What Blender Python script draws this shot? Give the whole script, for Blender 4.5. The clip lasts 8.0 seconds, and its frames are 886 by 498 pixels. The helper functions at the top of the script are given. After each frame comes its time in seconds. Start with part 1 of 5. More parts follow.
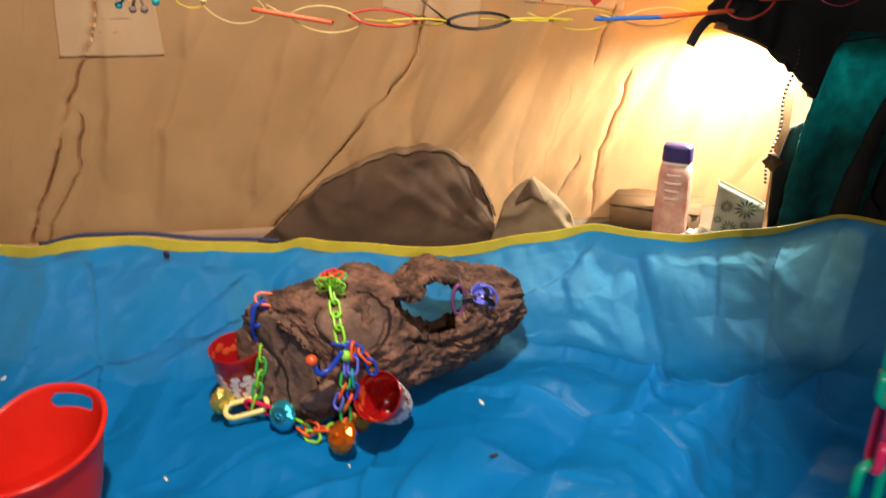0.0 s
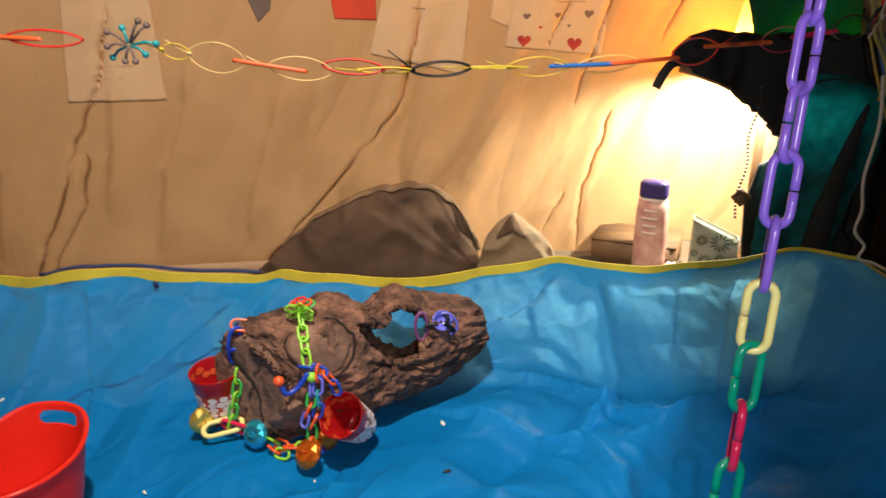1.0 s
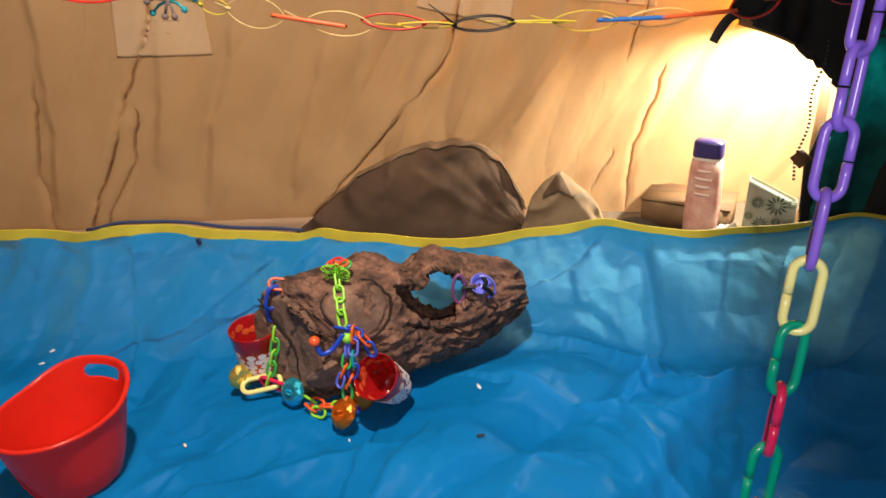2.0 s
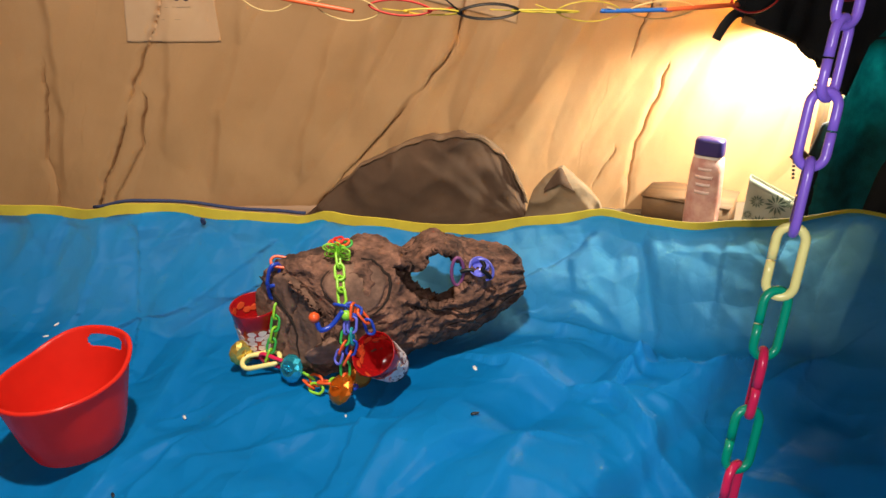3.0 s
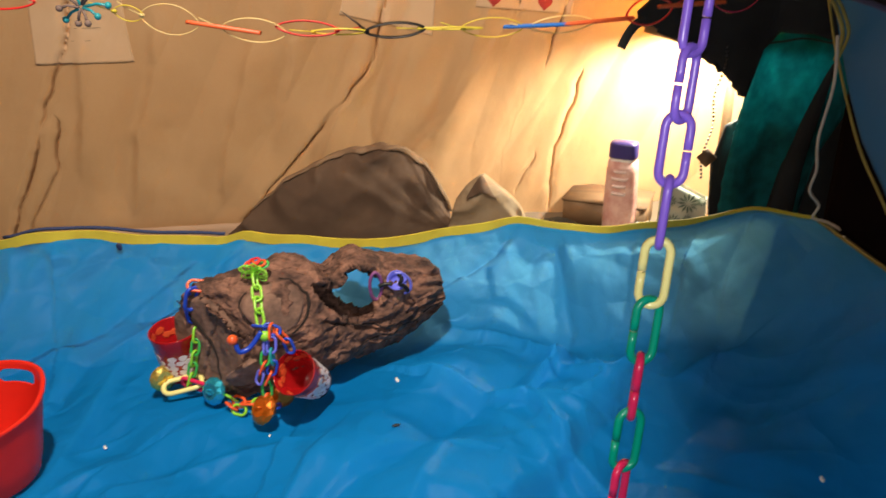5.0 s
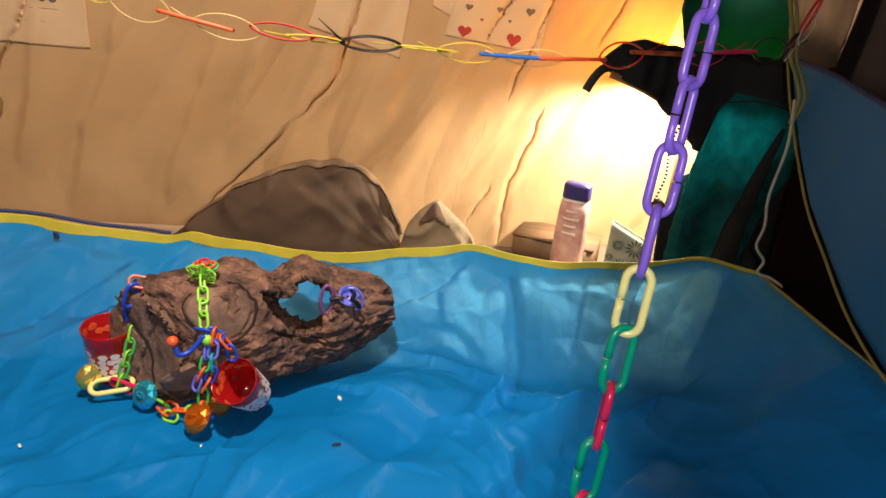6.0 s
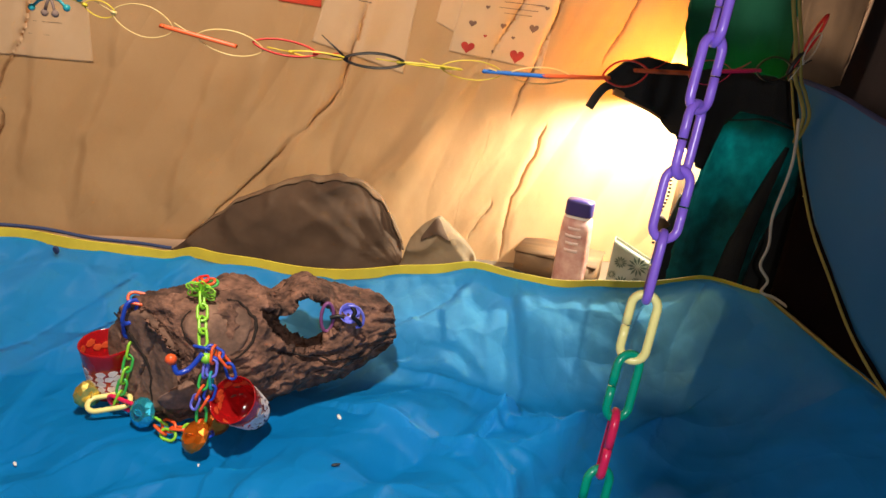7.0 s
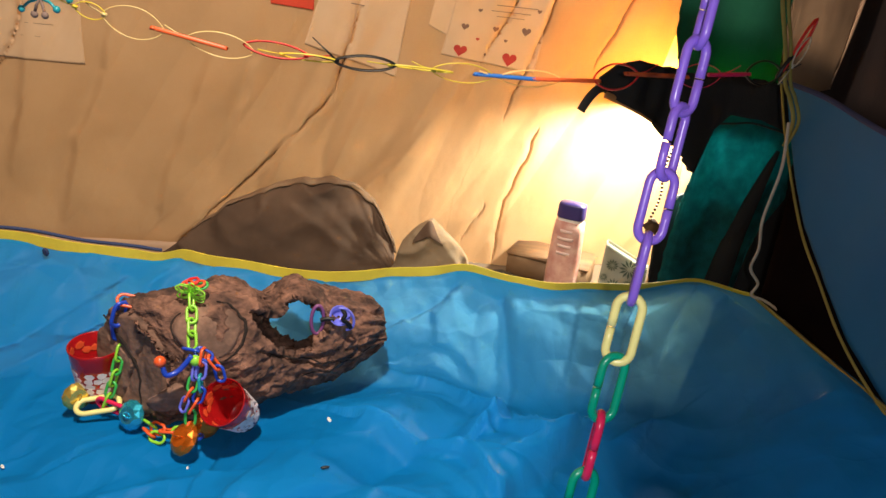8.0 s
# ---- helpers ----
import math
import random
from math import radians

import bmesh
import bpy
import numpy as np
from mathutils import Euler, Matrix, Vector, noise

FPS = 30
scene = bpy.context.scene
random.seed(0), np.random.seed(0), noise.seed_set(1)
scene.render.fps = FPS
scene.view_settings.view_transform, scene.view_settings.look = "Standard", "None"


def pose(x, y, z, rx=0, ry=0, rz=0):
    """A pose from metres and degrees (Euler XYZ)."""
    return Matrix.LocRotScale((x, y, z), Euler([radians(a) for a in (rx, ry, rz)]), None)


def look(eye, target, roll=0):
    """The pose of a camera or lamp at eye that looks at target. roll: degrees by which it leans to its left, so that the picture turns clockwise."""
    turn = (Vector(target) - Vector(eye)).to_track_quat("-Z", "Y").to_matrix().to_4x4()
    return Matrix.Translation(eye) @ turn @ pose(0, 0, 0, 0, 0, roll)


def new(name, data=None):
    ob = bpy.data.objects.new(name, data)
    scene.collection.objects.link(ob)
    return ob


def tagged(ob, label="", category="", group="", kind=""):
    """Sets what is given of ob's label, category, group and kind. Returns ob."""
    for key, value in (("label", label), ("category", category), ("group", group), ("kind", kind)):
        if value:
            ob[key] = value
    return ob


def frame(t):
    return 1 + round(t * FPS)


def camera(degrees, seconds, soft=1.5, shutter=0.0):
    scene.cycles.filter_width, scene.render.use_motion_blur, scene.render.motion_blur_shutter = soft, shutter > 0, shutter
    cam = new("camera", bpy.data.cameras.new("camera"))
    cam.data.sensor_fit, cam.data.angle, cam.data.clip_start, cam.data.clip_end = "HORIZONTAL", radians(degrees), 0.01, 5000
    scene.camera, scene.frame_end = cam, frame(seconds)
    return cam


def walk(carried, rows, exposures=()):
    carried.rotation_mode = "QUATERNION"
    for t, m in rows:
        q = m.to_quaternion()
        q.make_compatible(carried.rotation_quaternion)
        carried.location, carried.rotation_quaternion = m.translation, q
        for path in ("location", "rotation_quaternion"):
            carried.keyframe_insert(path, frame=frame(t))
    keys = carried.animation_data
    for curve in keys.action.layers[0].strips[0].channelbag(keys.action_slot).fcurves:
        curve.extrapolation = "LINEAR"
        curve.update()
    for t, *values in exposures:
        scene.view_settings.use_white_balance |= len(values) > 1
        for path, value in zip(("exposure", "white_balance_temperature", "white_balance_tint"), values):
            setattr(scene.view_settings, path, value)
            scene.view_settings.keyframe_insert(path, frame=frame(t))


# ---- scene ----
cam = camera(61.0, 8.0, shutter=0.6)
PATH = [
    (0, (0.086, 0.236, 0.554), (-0.202, 2.045, -0.248), -0.4),
    (0.5, (0.138, 0.205, 0.557), (-0.173, 1.987, -0.298), 1.1),
    (1, (0.167, 0.182, 0.573), (-0.174, 2.02, -0.139), -1.0),
    (1.5, (0.188, 0.184, 0.564), (-0.342, 1.962, -0.182), -3.3),
    (2, (0.18, 0.206, 0.574), (-0.289, 1.969, -0.246), -1.8),
    (2.2, (0.187, 0.196, 0.566), (-0.279, 1.955, -0.263), -1.4),
    (3.3, (0.193, 0.182, 0.556), (-0.277, 1.949, -0.253), -0.1),
    (3.5, (0.199, 0.184, 0.568), (-0.262, 1.933, -0.284), -0.1),
    (4, (0.204, 0.164, 0.566), (-0.24, 1.919, -0.284), -2.0),
    (4.5, (0.204, 0.161, 0.574), (-0.151, 1.935, -0.278), -2.3),
    (5, (0.227, 0.177, 0.576), (-0.102, 1.978, -0.229), -1.2),
    (5.2, (0.216, 0.167, 0.559), (-0.05, 1.989, -0.222), 1.5),
    (6.5, (0.196, 0.188, 0.556), (0.032, 2.052, -0.149), 6.5),
    (7, (0.195, 0.189, 0.56), (0.02, 2.058, -0.129), 6.5),
    (7.5, (0.196, 0.186, 0.559), (0.025, 2.061, -0.117), 6.7),
    (8, (0.201, 0.189, 0.56), (0.038, 2.063, -0.12), 6.7),
]
walk(cam, [(t, look(eye, target, roll)) for t, eye, target, roll in PATH], exposures=((0.0, 0.52), (5.0, 0.52), (6.5, 0.58), (8.0, 0.58)))

# ---- world and lights ----
world = bpy.data.worlds.new("night")
scene.world = world
world.use_nodes = True
world.node_tree.nodes["Background"].inputs[0].default_value = (0.02, 0.018, 0.015, 1)
world.node_tree.nodes["Background"].inputs[1].default_value = 1.0


def lamp(name, kind, where, watts, colour, size=0.1, target=None):
    data = bpy.data.lights.new(name, kind)
    data.energy, data.color = watts, colour
    if kind == "AREA":
        data.shape, data.size = "DISK", size
    else:
        data.shadow_soft_size = size
    ob = new(name, data)
    ob.matrix_world = look(where, target) if target else pose(*where)
    return ob


# bulb of the shaded bedside lamp, the small torch of the one who looks in, and an unseen fill light added overhead
lamp("bedside_bulb", "POINT", (0.555, 1.89, 0.362), 27.5, (0.98, 0.96, 0.83), 0.025)
lamp("torch", "POINT", (0.225, 0.165, 0.575), 5.8, (1.0, 0.95, 0.90), 0.006)
lamp("added_fill_light", "AREA", (0.0, 0.55, 1.30), 15.8, (1.0, 0.82, 0.64), 0.06, (-0.15, 1.1, 0.1))


# ---- materials ----
def material(name):
    m = bpy.data.materials.new(name)
    m.use_nodes = True
    n = m.node_tree.nodes
    return m, n, m.node_tree.links, n["Principled BSDF"]


def surface(name, colour, second=None, scale=30.0, rough=0.6, bump=0.0, bump_scale=200.0, bump_depth=0.002, metal=0.0, sheen=0.5,
            transmission=0.0, glow=0.0, through_light=0.0, through_colour=None, stretch=(1, 1, 1), fine=0.0):
    """A surface with stains at one scale and grain at another; through_light: share of light that passes the cloth."""
    m, n, l, p = material(name)
    p.inputs["Roughness"].default_value = rough
    p.inputs["Metallic"].default_value = metal
    p.inputs["Specular IOR Level"].default_value = sheen
    p.inputs["Transmission Weight"].default_value = transmission
    co = n.new("ShaderNodeTexCoord")
    mp = n.new("ShaderNodeMapping")
    mp.inputs["Scale"].default_value = stretch
    l.new(co.outputs["Object"], mp.inputs["Vector"])
    second = second or tuple(c * 0.8 for c in colour)
    stain = n.new("ShaderNodeTexNoise")
    stain.inputs["Scale"].default_value, stain.inputs["Detail"].default_value = scale, 6
    l.new(mp.outputs["Vector"], stain.inputs["Vector"])
    ramp = n.new("ShaderNodeValToRGB")
    ramp.color_ramp.elements[0].position, ramp.color_ramp.elements[1].position = 0.32, 0.68
    ramp.color_ramp.elements[0].color = (*second, 1)
    ramp.color_ramp.elements[1].color = (*colour, 1)
    l.new(stain.outputs["Fac"], ramp.inputs["Fac"])
    out = ramp.outputs["Color"]
    grain = n.new("ShaderNodeTexNoise")
    grain.inputs["Scale"].default_value, grain.inputs["Detail"].default_value = bump_scale, 4
    l.new(mp.outputs["Vector"], grain.inputs["Vector"])
    if fine:
        mix = n.new("ShaderNodeMix")
        mix.data_type, mix.blend_type = "RGBA", "OVERLAY"
        mix.inputs["Factor"].default_value = fine
        l.new(out, mix.inputs["A"])
        l.new(grain.outputs["Fac"], mix.inputs["B"])
        out = mix.outputs["Result"]
    l.new(out, p.inputs["Base Color"])
    if bump:
        b = n.new("ShaderNodeBump")
        b.inputs["Strength"].default_value, b.inputs["Distance"].default_value = bump, bump_depth
        l.new(grain.outputs["Fac"], b.inputs["Height"])
        l.new(b.outputs["Normal"], p.inputs["Normal"])
    if through_light:
        t = n.new("ShaderNodeBsdfTranslucent")
        if through_colour:
            t.inputs["Color"].default_value = (*through_colour, 1)
        else:
            l.new(out, t.inputs["Color"])
        mix = n.new("ShaderNodeMixShader")
        mix.inputs[0].default_value = through_light
        l.new(p.outputs[0], mix.inputs[1])
        l.new(t.outputs[0], mix.inputs[2])
        l.new(mix.outputs[0], n["Material Output"].inputs["Surface"])
    if glow:
        p.inputs["Emission Color"].default_value = (*colour, 1)
        p.inputs["Emission Strength"].default_value = glow
    return m


def plastic(name, colour, rough=0.28, clear=0.0):
    m = surface(name, colour, tuple(c * 0.88 for c in colour), 40.0, rough, 0.05, 400.0, transmission=clear)
    return m


CANVAS = surface("tan_canvas", (0.69, 0.425, 0.212), (0.63, 0.372, 0.175), 5.0, 0.85, 0.25, 900.0, through_light=0.15, fine=0.12)
HEM = surface("canvas_hem", (0.62, 0.40, 0.26), (0.54, 0.34, 0.21), 8.0, 0.85, 0.25, 900.0)
BLUE = surface("blue_polyethylene", (0.003, 0.337, 0.96), (0.002, 0.287, 0.86), 6.0, 0.48, 0.10, 75.0, sheen=0.14, through_light=0.55, through_colour=(0.21, 0.67, 1.0))


def add_crumples(m, layers):
    """Sharp creases between flat facets, pressed into the surface on top of its fine grain."""
    n, l = m.node_tree.nodes, m.node_tree.links
    p = n["Principled BSDF"]
    co = n.new("ShaderNodeTexCoord")
    bend = n.new("ShaderNodeTexNoise")
    bend.inputs["Scale"].default_value = 7.0
    l.new(co.outputs["Object"], bend.inputs["Vector"])
    warp = n.new("ShaderNodeVectorMath")
    warp.operation = "MULTIPLY_ADD"
    warp.inputs[1].default_value = (0.11, 0.11, 0.11)
    l.new(bend.outputs["Color"], warp.inputs[0])
    l.new(co.outputs["Object"], warp.inputs[2])
    last = p.inputs["Normal"].links[0].from_socket
    for scale, stretch, turn, depth in layers:
        mp = n.new("ShaderNodeMapping")
        mp.inputs["Scale"].default_value = stretch
        mp.inputs["Rotation"].default_value = (0, 0, radians(turn))
        l.new(warp.outputs[0], mp.inputs["Vector"])
        v = n.new("ShaderNodeTexVoronoi")
        v.feature = "F1"
        v.inputs["Scale"].default_value = scale
        l.new(mp.outputs["Vector"], v.inputs["Vector"])
        b = n.new("ShaderNodeBump")
        b.inputs["Strength"].default_value, b.inputs["Distance"].default_value = 1.0, depth
        l.new(v.outputs["Distance"], b.inputs["Height"])
        l.new(last, b.inputs["Normal"])
        last = b.outputs["Normal"]
    l.new(last, p.inputs["Normal"])
    for node in list(n):
        if node.bl_idname == "ShaderNodeBsdfTranslucent":
            l.new(last, node.inputs["Normal"])


add_crumples(BLUE, ((7.0, (1.0, 0.30, 0.8), 38.0, 0.018), (11.0, (0.30, 1.0, 0.9), 20.0, 0.011), (15.0, (1.0, 0.35, 0.8), -25.0, 0.005), (27.0, (1.0, 0.5, 1.0), -30.0, 0.0022)))
PANEL = surface("blue_tent_cloth", (0.014, 0.19, 0.40), (0.012, 0.16, 0.34), 6.0, 0.7, 0.15, 600.0, through_light=0.2)
YELLOW_TAPE = surface("yellow_binding", (0.72, 0.60, 0.05), (0.60, 0.48, 0.04), 30.0, 0.7, 0.3, 900.0)
OLIVE_TAPE = surface("olive_binding", (0.36, 0.29, 0.06), (0.27, 0.21, 0.04), 30.0, 0.75, 0.3, 900.0)
NAVY = surface("navy_cloth", (0.03, 0.05, 0.14), None, 30.0, 0.8, 0.3, 700.0)
MESH_DARK = surface("dark_mesh", (0.010, 0.006, 0.005), (0.006, 0.004, 0.004), 14.0, 0.95, 0.4, 500.0, sheen=0.0)
BARK = surface("cork_bark", (0.240, 0.122, 0.084), (0.042, 0.023, 0.019), 42.0, 0.92, 1.0, 150.0, bump_depth=0.004, stretch=(0.7, 1, 1), fine=0.95)
BARK_CUT = surface("weathered_cut_wood", (0.240, 0.138, 0.098), (0.105, 0.062, 0.047), 30.0, 0.9, 0.5, 140.0, bump_depth=0.002, stretch=(1, 1, 1.4), fine=0.55)
add_crumples(BARK, ((48.0, (0.7, 1.0, 1.0), 20.0, 0.006), (120.0, (0.8, 1.0, 1.0), -30.0, 0.0022)))
RED_TUB = surface("red_flexible_plastic", (0.86, 0.035, 0.02), (0.80, 0.03, 0.018), 40.0, 0.26, 0.05, 400.0, through_light=0.30, through_colour=(0.95, 0.05, 0.03))
CUP_RED = plastic("red_clear_plastic", (0.78, 0.02, 0.025), 0.12, 0.6)
CUP_WHITE = surface("white_print", (0.88, 0.80, 0.82), None, 60.0, 0.5)
CUP_ORANGE = surface("orange_print", (0.75, 0.10, 0.03), None, 60.0, 0.5)
PURPLE = plastic("purple_plastic", (0.27, 0.14, 0.74))
CREAM = plastic("pale_yellow_plastic", (0.92, 0.84, 0.32))
GREEN = plastic("green_plastic", (0.0, 0.33, 0.20))
PINK = plastic("crimson_plastic", (0.72, 0.02, 0.10))
LIME = plastic("lime_plastic", (0.30, 0.72, 0.05))
GRASS = plastic("leaf_green_plastic", (0.05, 0.48, 0.09))
SPLIT_SHADE = surface("split_shade_brown", (0.022, 0.013, 0.010), (0.012, 0.008, 0.007), 60.0, 0.95)
ORANGE = plastic("orange_plastic", (0.85, 0.12, 0.03))
COBALT = plastic("cobalt_plastic", (0.02, 0.07, 0.55))
TEAL_PL = plastic("teal_plastic", (0.02, 0.33, 0.40))
LILAC = plastic("lilac_blue_plastic", (0.16, 0.18, 0.80))
MAUVE = plastic("mauve_plastic", (0.22, 0.07, 0.22), 0.4)
BLACK_PL = plastic("black_plastic", (0.005, 0.0045, 0.005), 0.45)
TIE_YELLOW = plastic("yellow_nylon", (0.66, 0.52, 0.04), 0.4)
TIE_CLEAR = plastic("pale_amber_nylon", (0.78, 0.60, 0.25), 0.35)
TIE_BLUE = plastic("blue_nylon", (0.03, 0.18, 0.62), 0.4)
TIE_RED = plastic("red_nylon", (0.72, 0.025, 0.02), 0.4)
TIE_ORANGE = plastic("orange_nylon", (0.80, 0.13, 0.03), 0.4)


def jewel_acrylic(name, colour):
    """Foil-backed faceted acrylic: bright mirror-like facets in one tint."""
    return surface(name, colour, tuple(c * 0.7 for c in colour), 120.0, 0.20, 0.0, 400.0, metal=0.75, sheen=1.0)


GEM_BLUE = jewel_acrylic("sky_blue_acrylic", (0.05, 0.66, 0.95))
GEM_ORANGE = jewel_acrylic("orange_acrylic", (0.98, 0.24, 0.02))
GEM_GOLD = jewel_acrylic("gold_acrylic", (0.92, 0.70, 0.16))
PAPER = surface("drawing_paper", (0.71, 0.49, 0.30), (0.66, 0.44, 0.255), 12.0, 0.85, 0.1, 600.0)
INK = surface("brown_ink", (0.20, 0.13, 0.10), None, 40.0, 0.8)
HEART_RED = surface("red_crayon", (0.50, 0.04, 0.03), None, 60.0, 0.8)
HEART_BROWN = surface("brown_crayon", (0.24, 0.13, 0.09), None, 60.0, 0.8)
RED_CARD = surface("red_card", (0.75, 0.07, 0.03), None, 20.0, 0.7)
DARK_CARD = surface("grey_card", (0.20, 0.14, 0.12), None, 20.0, 0.8)
# shade put into the colour: front of the rolled canvas and hollow of the bag
SHADED_CLOTH = surface("shaded_brown_cloth", (0.150, 0.090, 0.056), (0.085, 0.050, 0.032), 9.0, 0.95, 0.5, 500.0)
ROLL_EDGE = surface("brown_rolled_canvas", (0.30, 0.19, 0.11), (0.22, 0.135, 0.08), 12.0, 0.95, 0.4, 600.0)
KHAKI = surface("khaki_cloth", (0.36, 0.265, 0.165), (0.25, 0.175, 0.105), 14.0, 0.95, 0.5, 500.0)
BLACK_CLOTH = surface("black_cloth", (0.034, 0.033, 0.030), (0.020, 0.020, 0.020), 10.0, 0.9, 0.6, 400.0)
GREEN_CLOTH = surface("dark_green_cloth", (0.022, 0.21, 0.12), (0.015, 0.15, 0.08), 10.0, 0.9, 0.5, 400.0, through_light=0.45)
TEAL_CLOTH = surface("teal_fleece", (0.010, 0.22, 0.225), (0.005, 0.12, 0.13), 40.0, 0.95, 0.8, 300.0, through_light=0.30)
SHADE = surface("yellow_shade_cloth", (0.80, 0.55, 0.20), (0.76, 0.50, 0.17), 30.0, 0.9, 0.3, 600.0, through_light=0.6)
LAMPLIT_TAN = surface("lamplit_tan_cloth", (0.55, 0.28, 0.10), None, 30.0, 0.6)
BOTTLE_PINK = surface("pink_bottle_plastic", (0.68, 0.44, 0.36), (0.50, 0.23, 0.19), 46.0, 0.35, 0.05)
BOTTLE_CAP = surface("violet_cap_plastic", (0.045, 0.030, 0.16), None, 30.0, 0.4)
WHITE_PL = surface("white_plastic", (0.80, 0.76, 0.70), None, 30.0, 0.4)
LABEL_PALE = surface("pale_pink_label", (0.82, 0.64, 0.58), (0.76, 0.52, 0.46), 60.0, 0.45)
BOX_WOOD = surface("brown_wood", (0.24, 0.14, 0.07), (0.15, 0.085, 0.04), 14.0, 0.65, 0.3, 300.0, stretch=(0.3, 3, 1))
GIFT_PAPER = surface("white_gift_paper", (0.62, 0.62, 0.50), (0.50, 0.50, 0.38), 20.0, 0.5)
GIFT_INK = surface("grey_green_print", (0.14, 0.19, 0.13), None, 60.0, 0.5)
BEAD_DARK = surface("dark_metal_beads", (0.14, 0.12, 0.10), None, 60.0, 0.3, metal=0.7)
CORD = surface("white_cord", (0.62, 0.54, 0.40), None, 60.0, 0.8, 0.4, 900.0)
MOUNTING = surface("dusty_brown_cloth", (0.04, 0.022, 0.019), (0.027, 0.016, 0.015), 8.0, 0.95, 0.4, 400.0)
GROUND = surface("tent_groundsheet", (0.20, 0.15, 0.10), (0.14, 0.10, 0.07), 6.0, 0.9, 0.3, 400.0)
DEBRIS = surface("white_crumb", (0.85, 0.85, 0.82), None, 90.0, 0.5)
SEED = surface("dark_seed", (0.015, 0.02, 0.03), None, 90.0, 0.5)


# ---- builders ----
def part(name, bm, mat, parent=None, label="", smooth=True):
    me = bpy.data.meshes.new(name)
    bmesh.ops.recalc_face_normals(bm, faces=bm.faces)
    bm.to_mesh(me)
    bm.free()
    if smooth:
        me.polygons.foreach_set("use_smooth", [True] * len(me.polygons))
    for one in (mat if isinstance(mat, (list, tuple)) else [mat]):
        me.materials.append(one)
    ob = new(name, me)
    if parent:
        ob.parent = parent
        ob.matrix_parent_inverse = parent.matrix_world.inverted()
    if label:
        tagged(ob, label)
    return ob


def thing(name, where, label, category, group="", kind=""):
    ob = new(name)
    ob.empty_display_size = 0.02
    ob.matrix_world = Matrix.Translation(where)
    bpy.context.view_layer.update()
    return tagged(ob, label, category, group, kind)


def smoothstep(a, b, v):
    v = min(1.0, max(0.0, (v - a) / (b - a)))
    return v * v * (3 - 2 * v)


def line_at(table, x):
    """A value from a short table of (x, value)."""
    for (xa, a), (xb, b) in zip(table, table[1:]):
        if x <= xb:
            return a + (b - a) * max(0.0, (x - xa) / (xb - xa))
    return table[-1][1]


def curve_points(pts, steps=8, closed=False):
    """A smooth line through a few points."""
    pts = [Vector(p) for p in pts]
    n, out = len(pts), []
    for i in range(n if closed else n - 1):
        a, b, c, d = (pts[(i + k) % n] if closed else pts[min(n - 1, max(0, i + k))] for k in (-1, 0, 1, 2))
        for s in range(steps):
            t = s / steps
            out.append(0.5 * (2 * b + (c - a) * t + (2 * a - 5 * b + 4 * c - d) * t * t + (3 * b - a - 3 * c + d) * t ** 3))
    if not closed:
        out.append(pts[-1])
    return out


def sweep(bm, pts, r, closed=False, seg=8, flat=1.0, flat_axis=None):
    """A rod along a line; r: radius, one or one for each point; flat: its thickness along flat_axis against its width."""
    pts = [Vector(p) for p in pts]
    n = len(pts)
    radii = r if isinstance(r, (list, tuple)) else [r] * n
    rings, side = [], None
    for i, p in enumerate(pts):
        ahead = (pts[(i + 1) % n] - pts[i - 1]) if closed else (pts[min(n - 1, i + 1)] - pts[max(0, i - 1)])
        ahead.normalize()
        if flat_axis is not None:
            side = Vector(flat_axis)
        elif side is None:
            side = ahead.orthogonal()
        side = side - ahead * side.dot(ahead)
        if side.length < 1e-6:
            side = ahead.orthogonal()
        side.normalize()
        up = ahead.cross(side)
        rings.append([bm.verts.new(p + radii[i] * (math.cos(a) * side * flat + math.sin(a) * up))
                      for a in (2 * math.pi * k / seg for k in range(seg))])
    for i in range(n if closed else n - 1):
        a, b = rings[i], rings[(i + 1) % n]
        for k in range(seg):
            bm.faces.new((a[k], a[(k + 1) % seg], b[(k + 1) % seg], b[k]))
    if not closed:
        bm.faces.new(rings[0][::-1])
        bm.faces.new(rings[-1])
    return bm


def lathe(bm, profile, seg=36, m=None, shape=None):
    """A turned form from (radius, height); shape(angle, r, z) may move its points."""
    m = m or Matrix()
    rings = []
    for r, z in profile:
        ring = []
        for k in range(seg):
            a = 2 * math.pi * k / seg
            v = Vector((r * math.cos(a), r * math.sin(a), z))
            ring.append(bm.verts.new(m @ (shape(a, r, z) if shape else v)))
        rings.append(ring)
    for a, b in zip(rings, rings[1:]):
        for k in range(seg):
            bm.faces.new((a[k], a[(k + 1) % seg], b[(k + 1) % seg], b[k]))
    return rings


def block(bm, m, size, bevel=0.0):
    made = bmesh.ops.create_cube(bm, size=1, matrix=m @ Matrix.Diagonal((*size, 1)))
    if bevel:
        edges = list({e for v in made["verts"] for e in v.link_edges})
        bmesh.ops.bevel(bm, geom=edges, offset=bevel, segments=2, affect="EDGES")
    return bm


def sheet(bm, place, nu, nv):
    """A grid of faces; place(u, v) gives the point, or None for a hole."""
    grid = [[place(i / nu, j / nv) for j in range(nv + 1)] for i in range(nu + 1)]
    verts = [[bm.verts.new(p) if p is not None else None for p in row] for row in grid]
    for i in range(nu):
        for j in range(nv):
            q = (verts[i][j], verts[i + 1][j], verts[i + 1][j + 1], verts[i][j + 1])
            if all(q):
                bm.faces.new(q)
    return bm


def thicken(ob, amount, offset=-1.0):
    mod = ob.modifiers.new("thickness", "SOLIDIFY")
    mod.thickness, mod.offset = amount, offset
    return ob


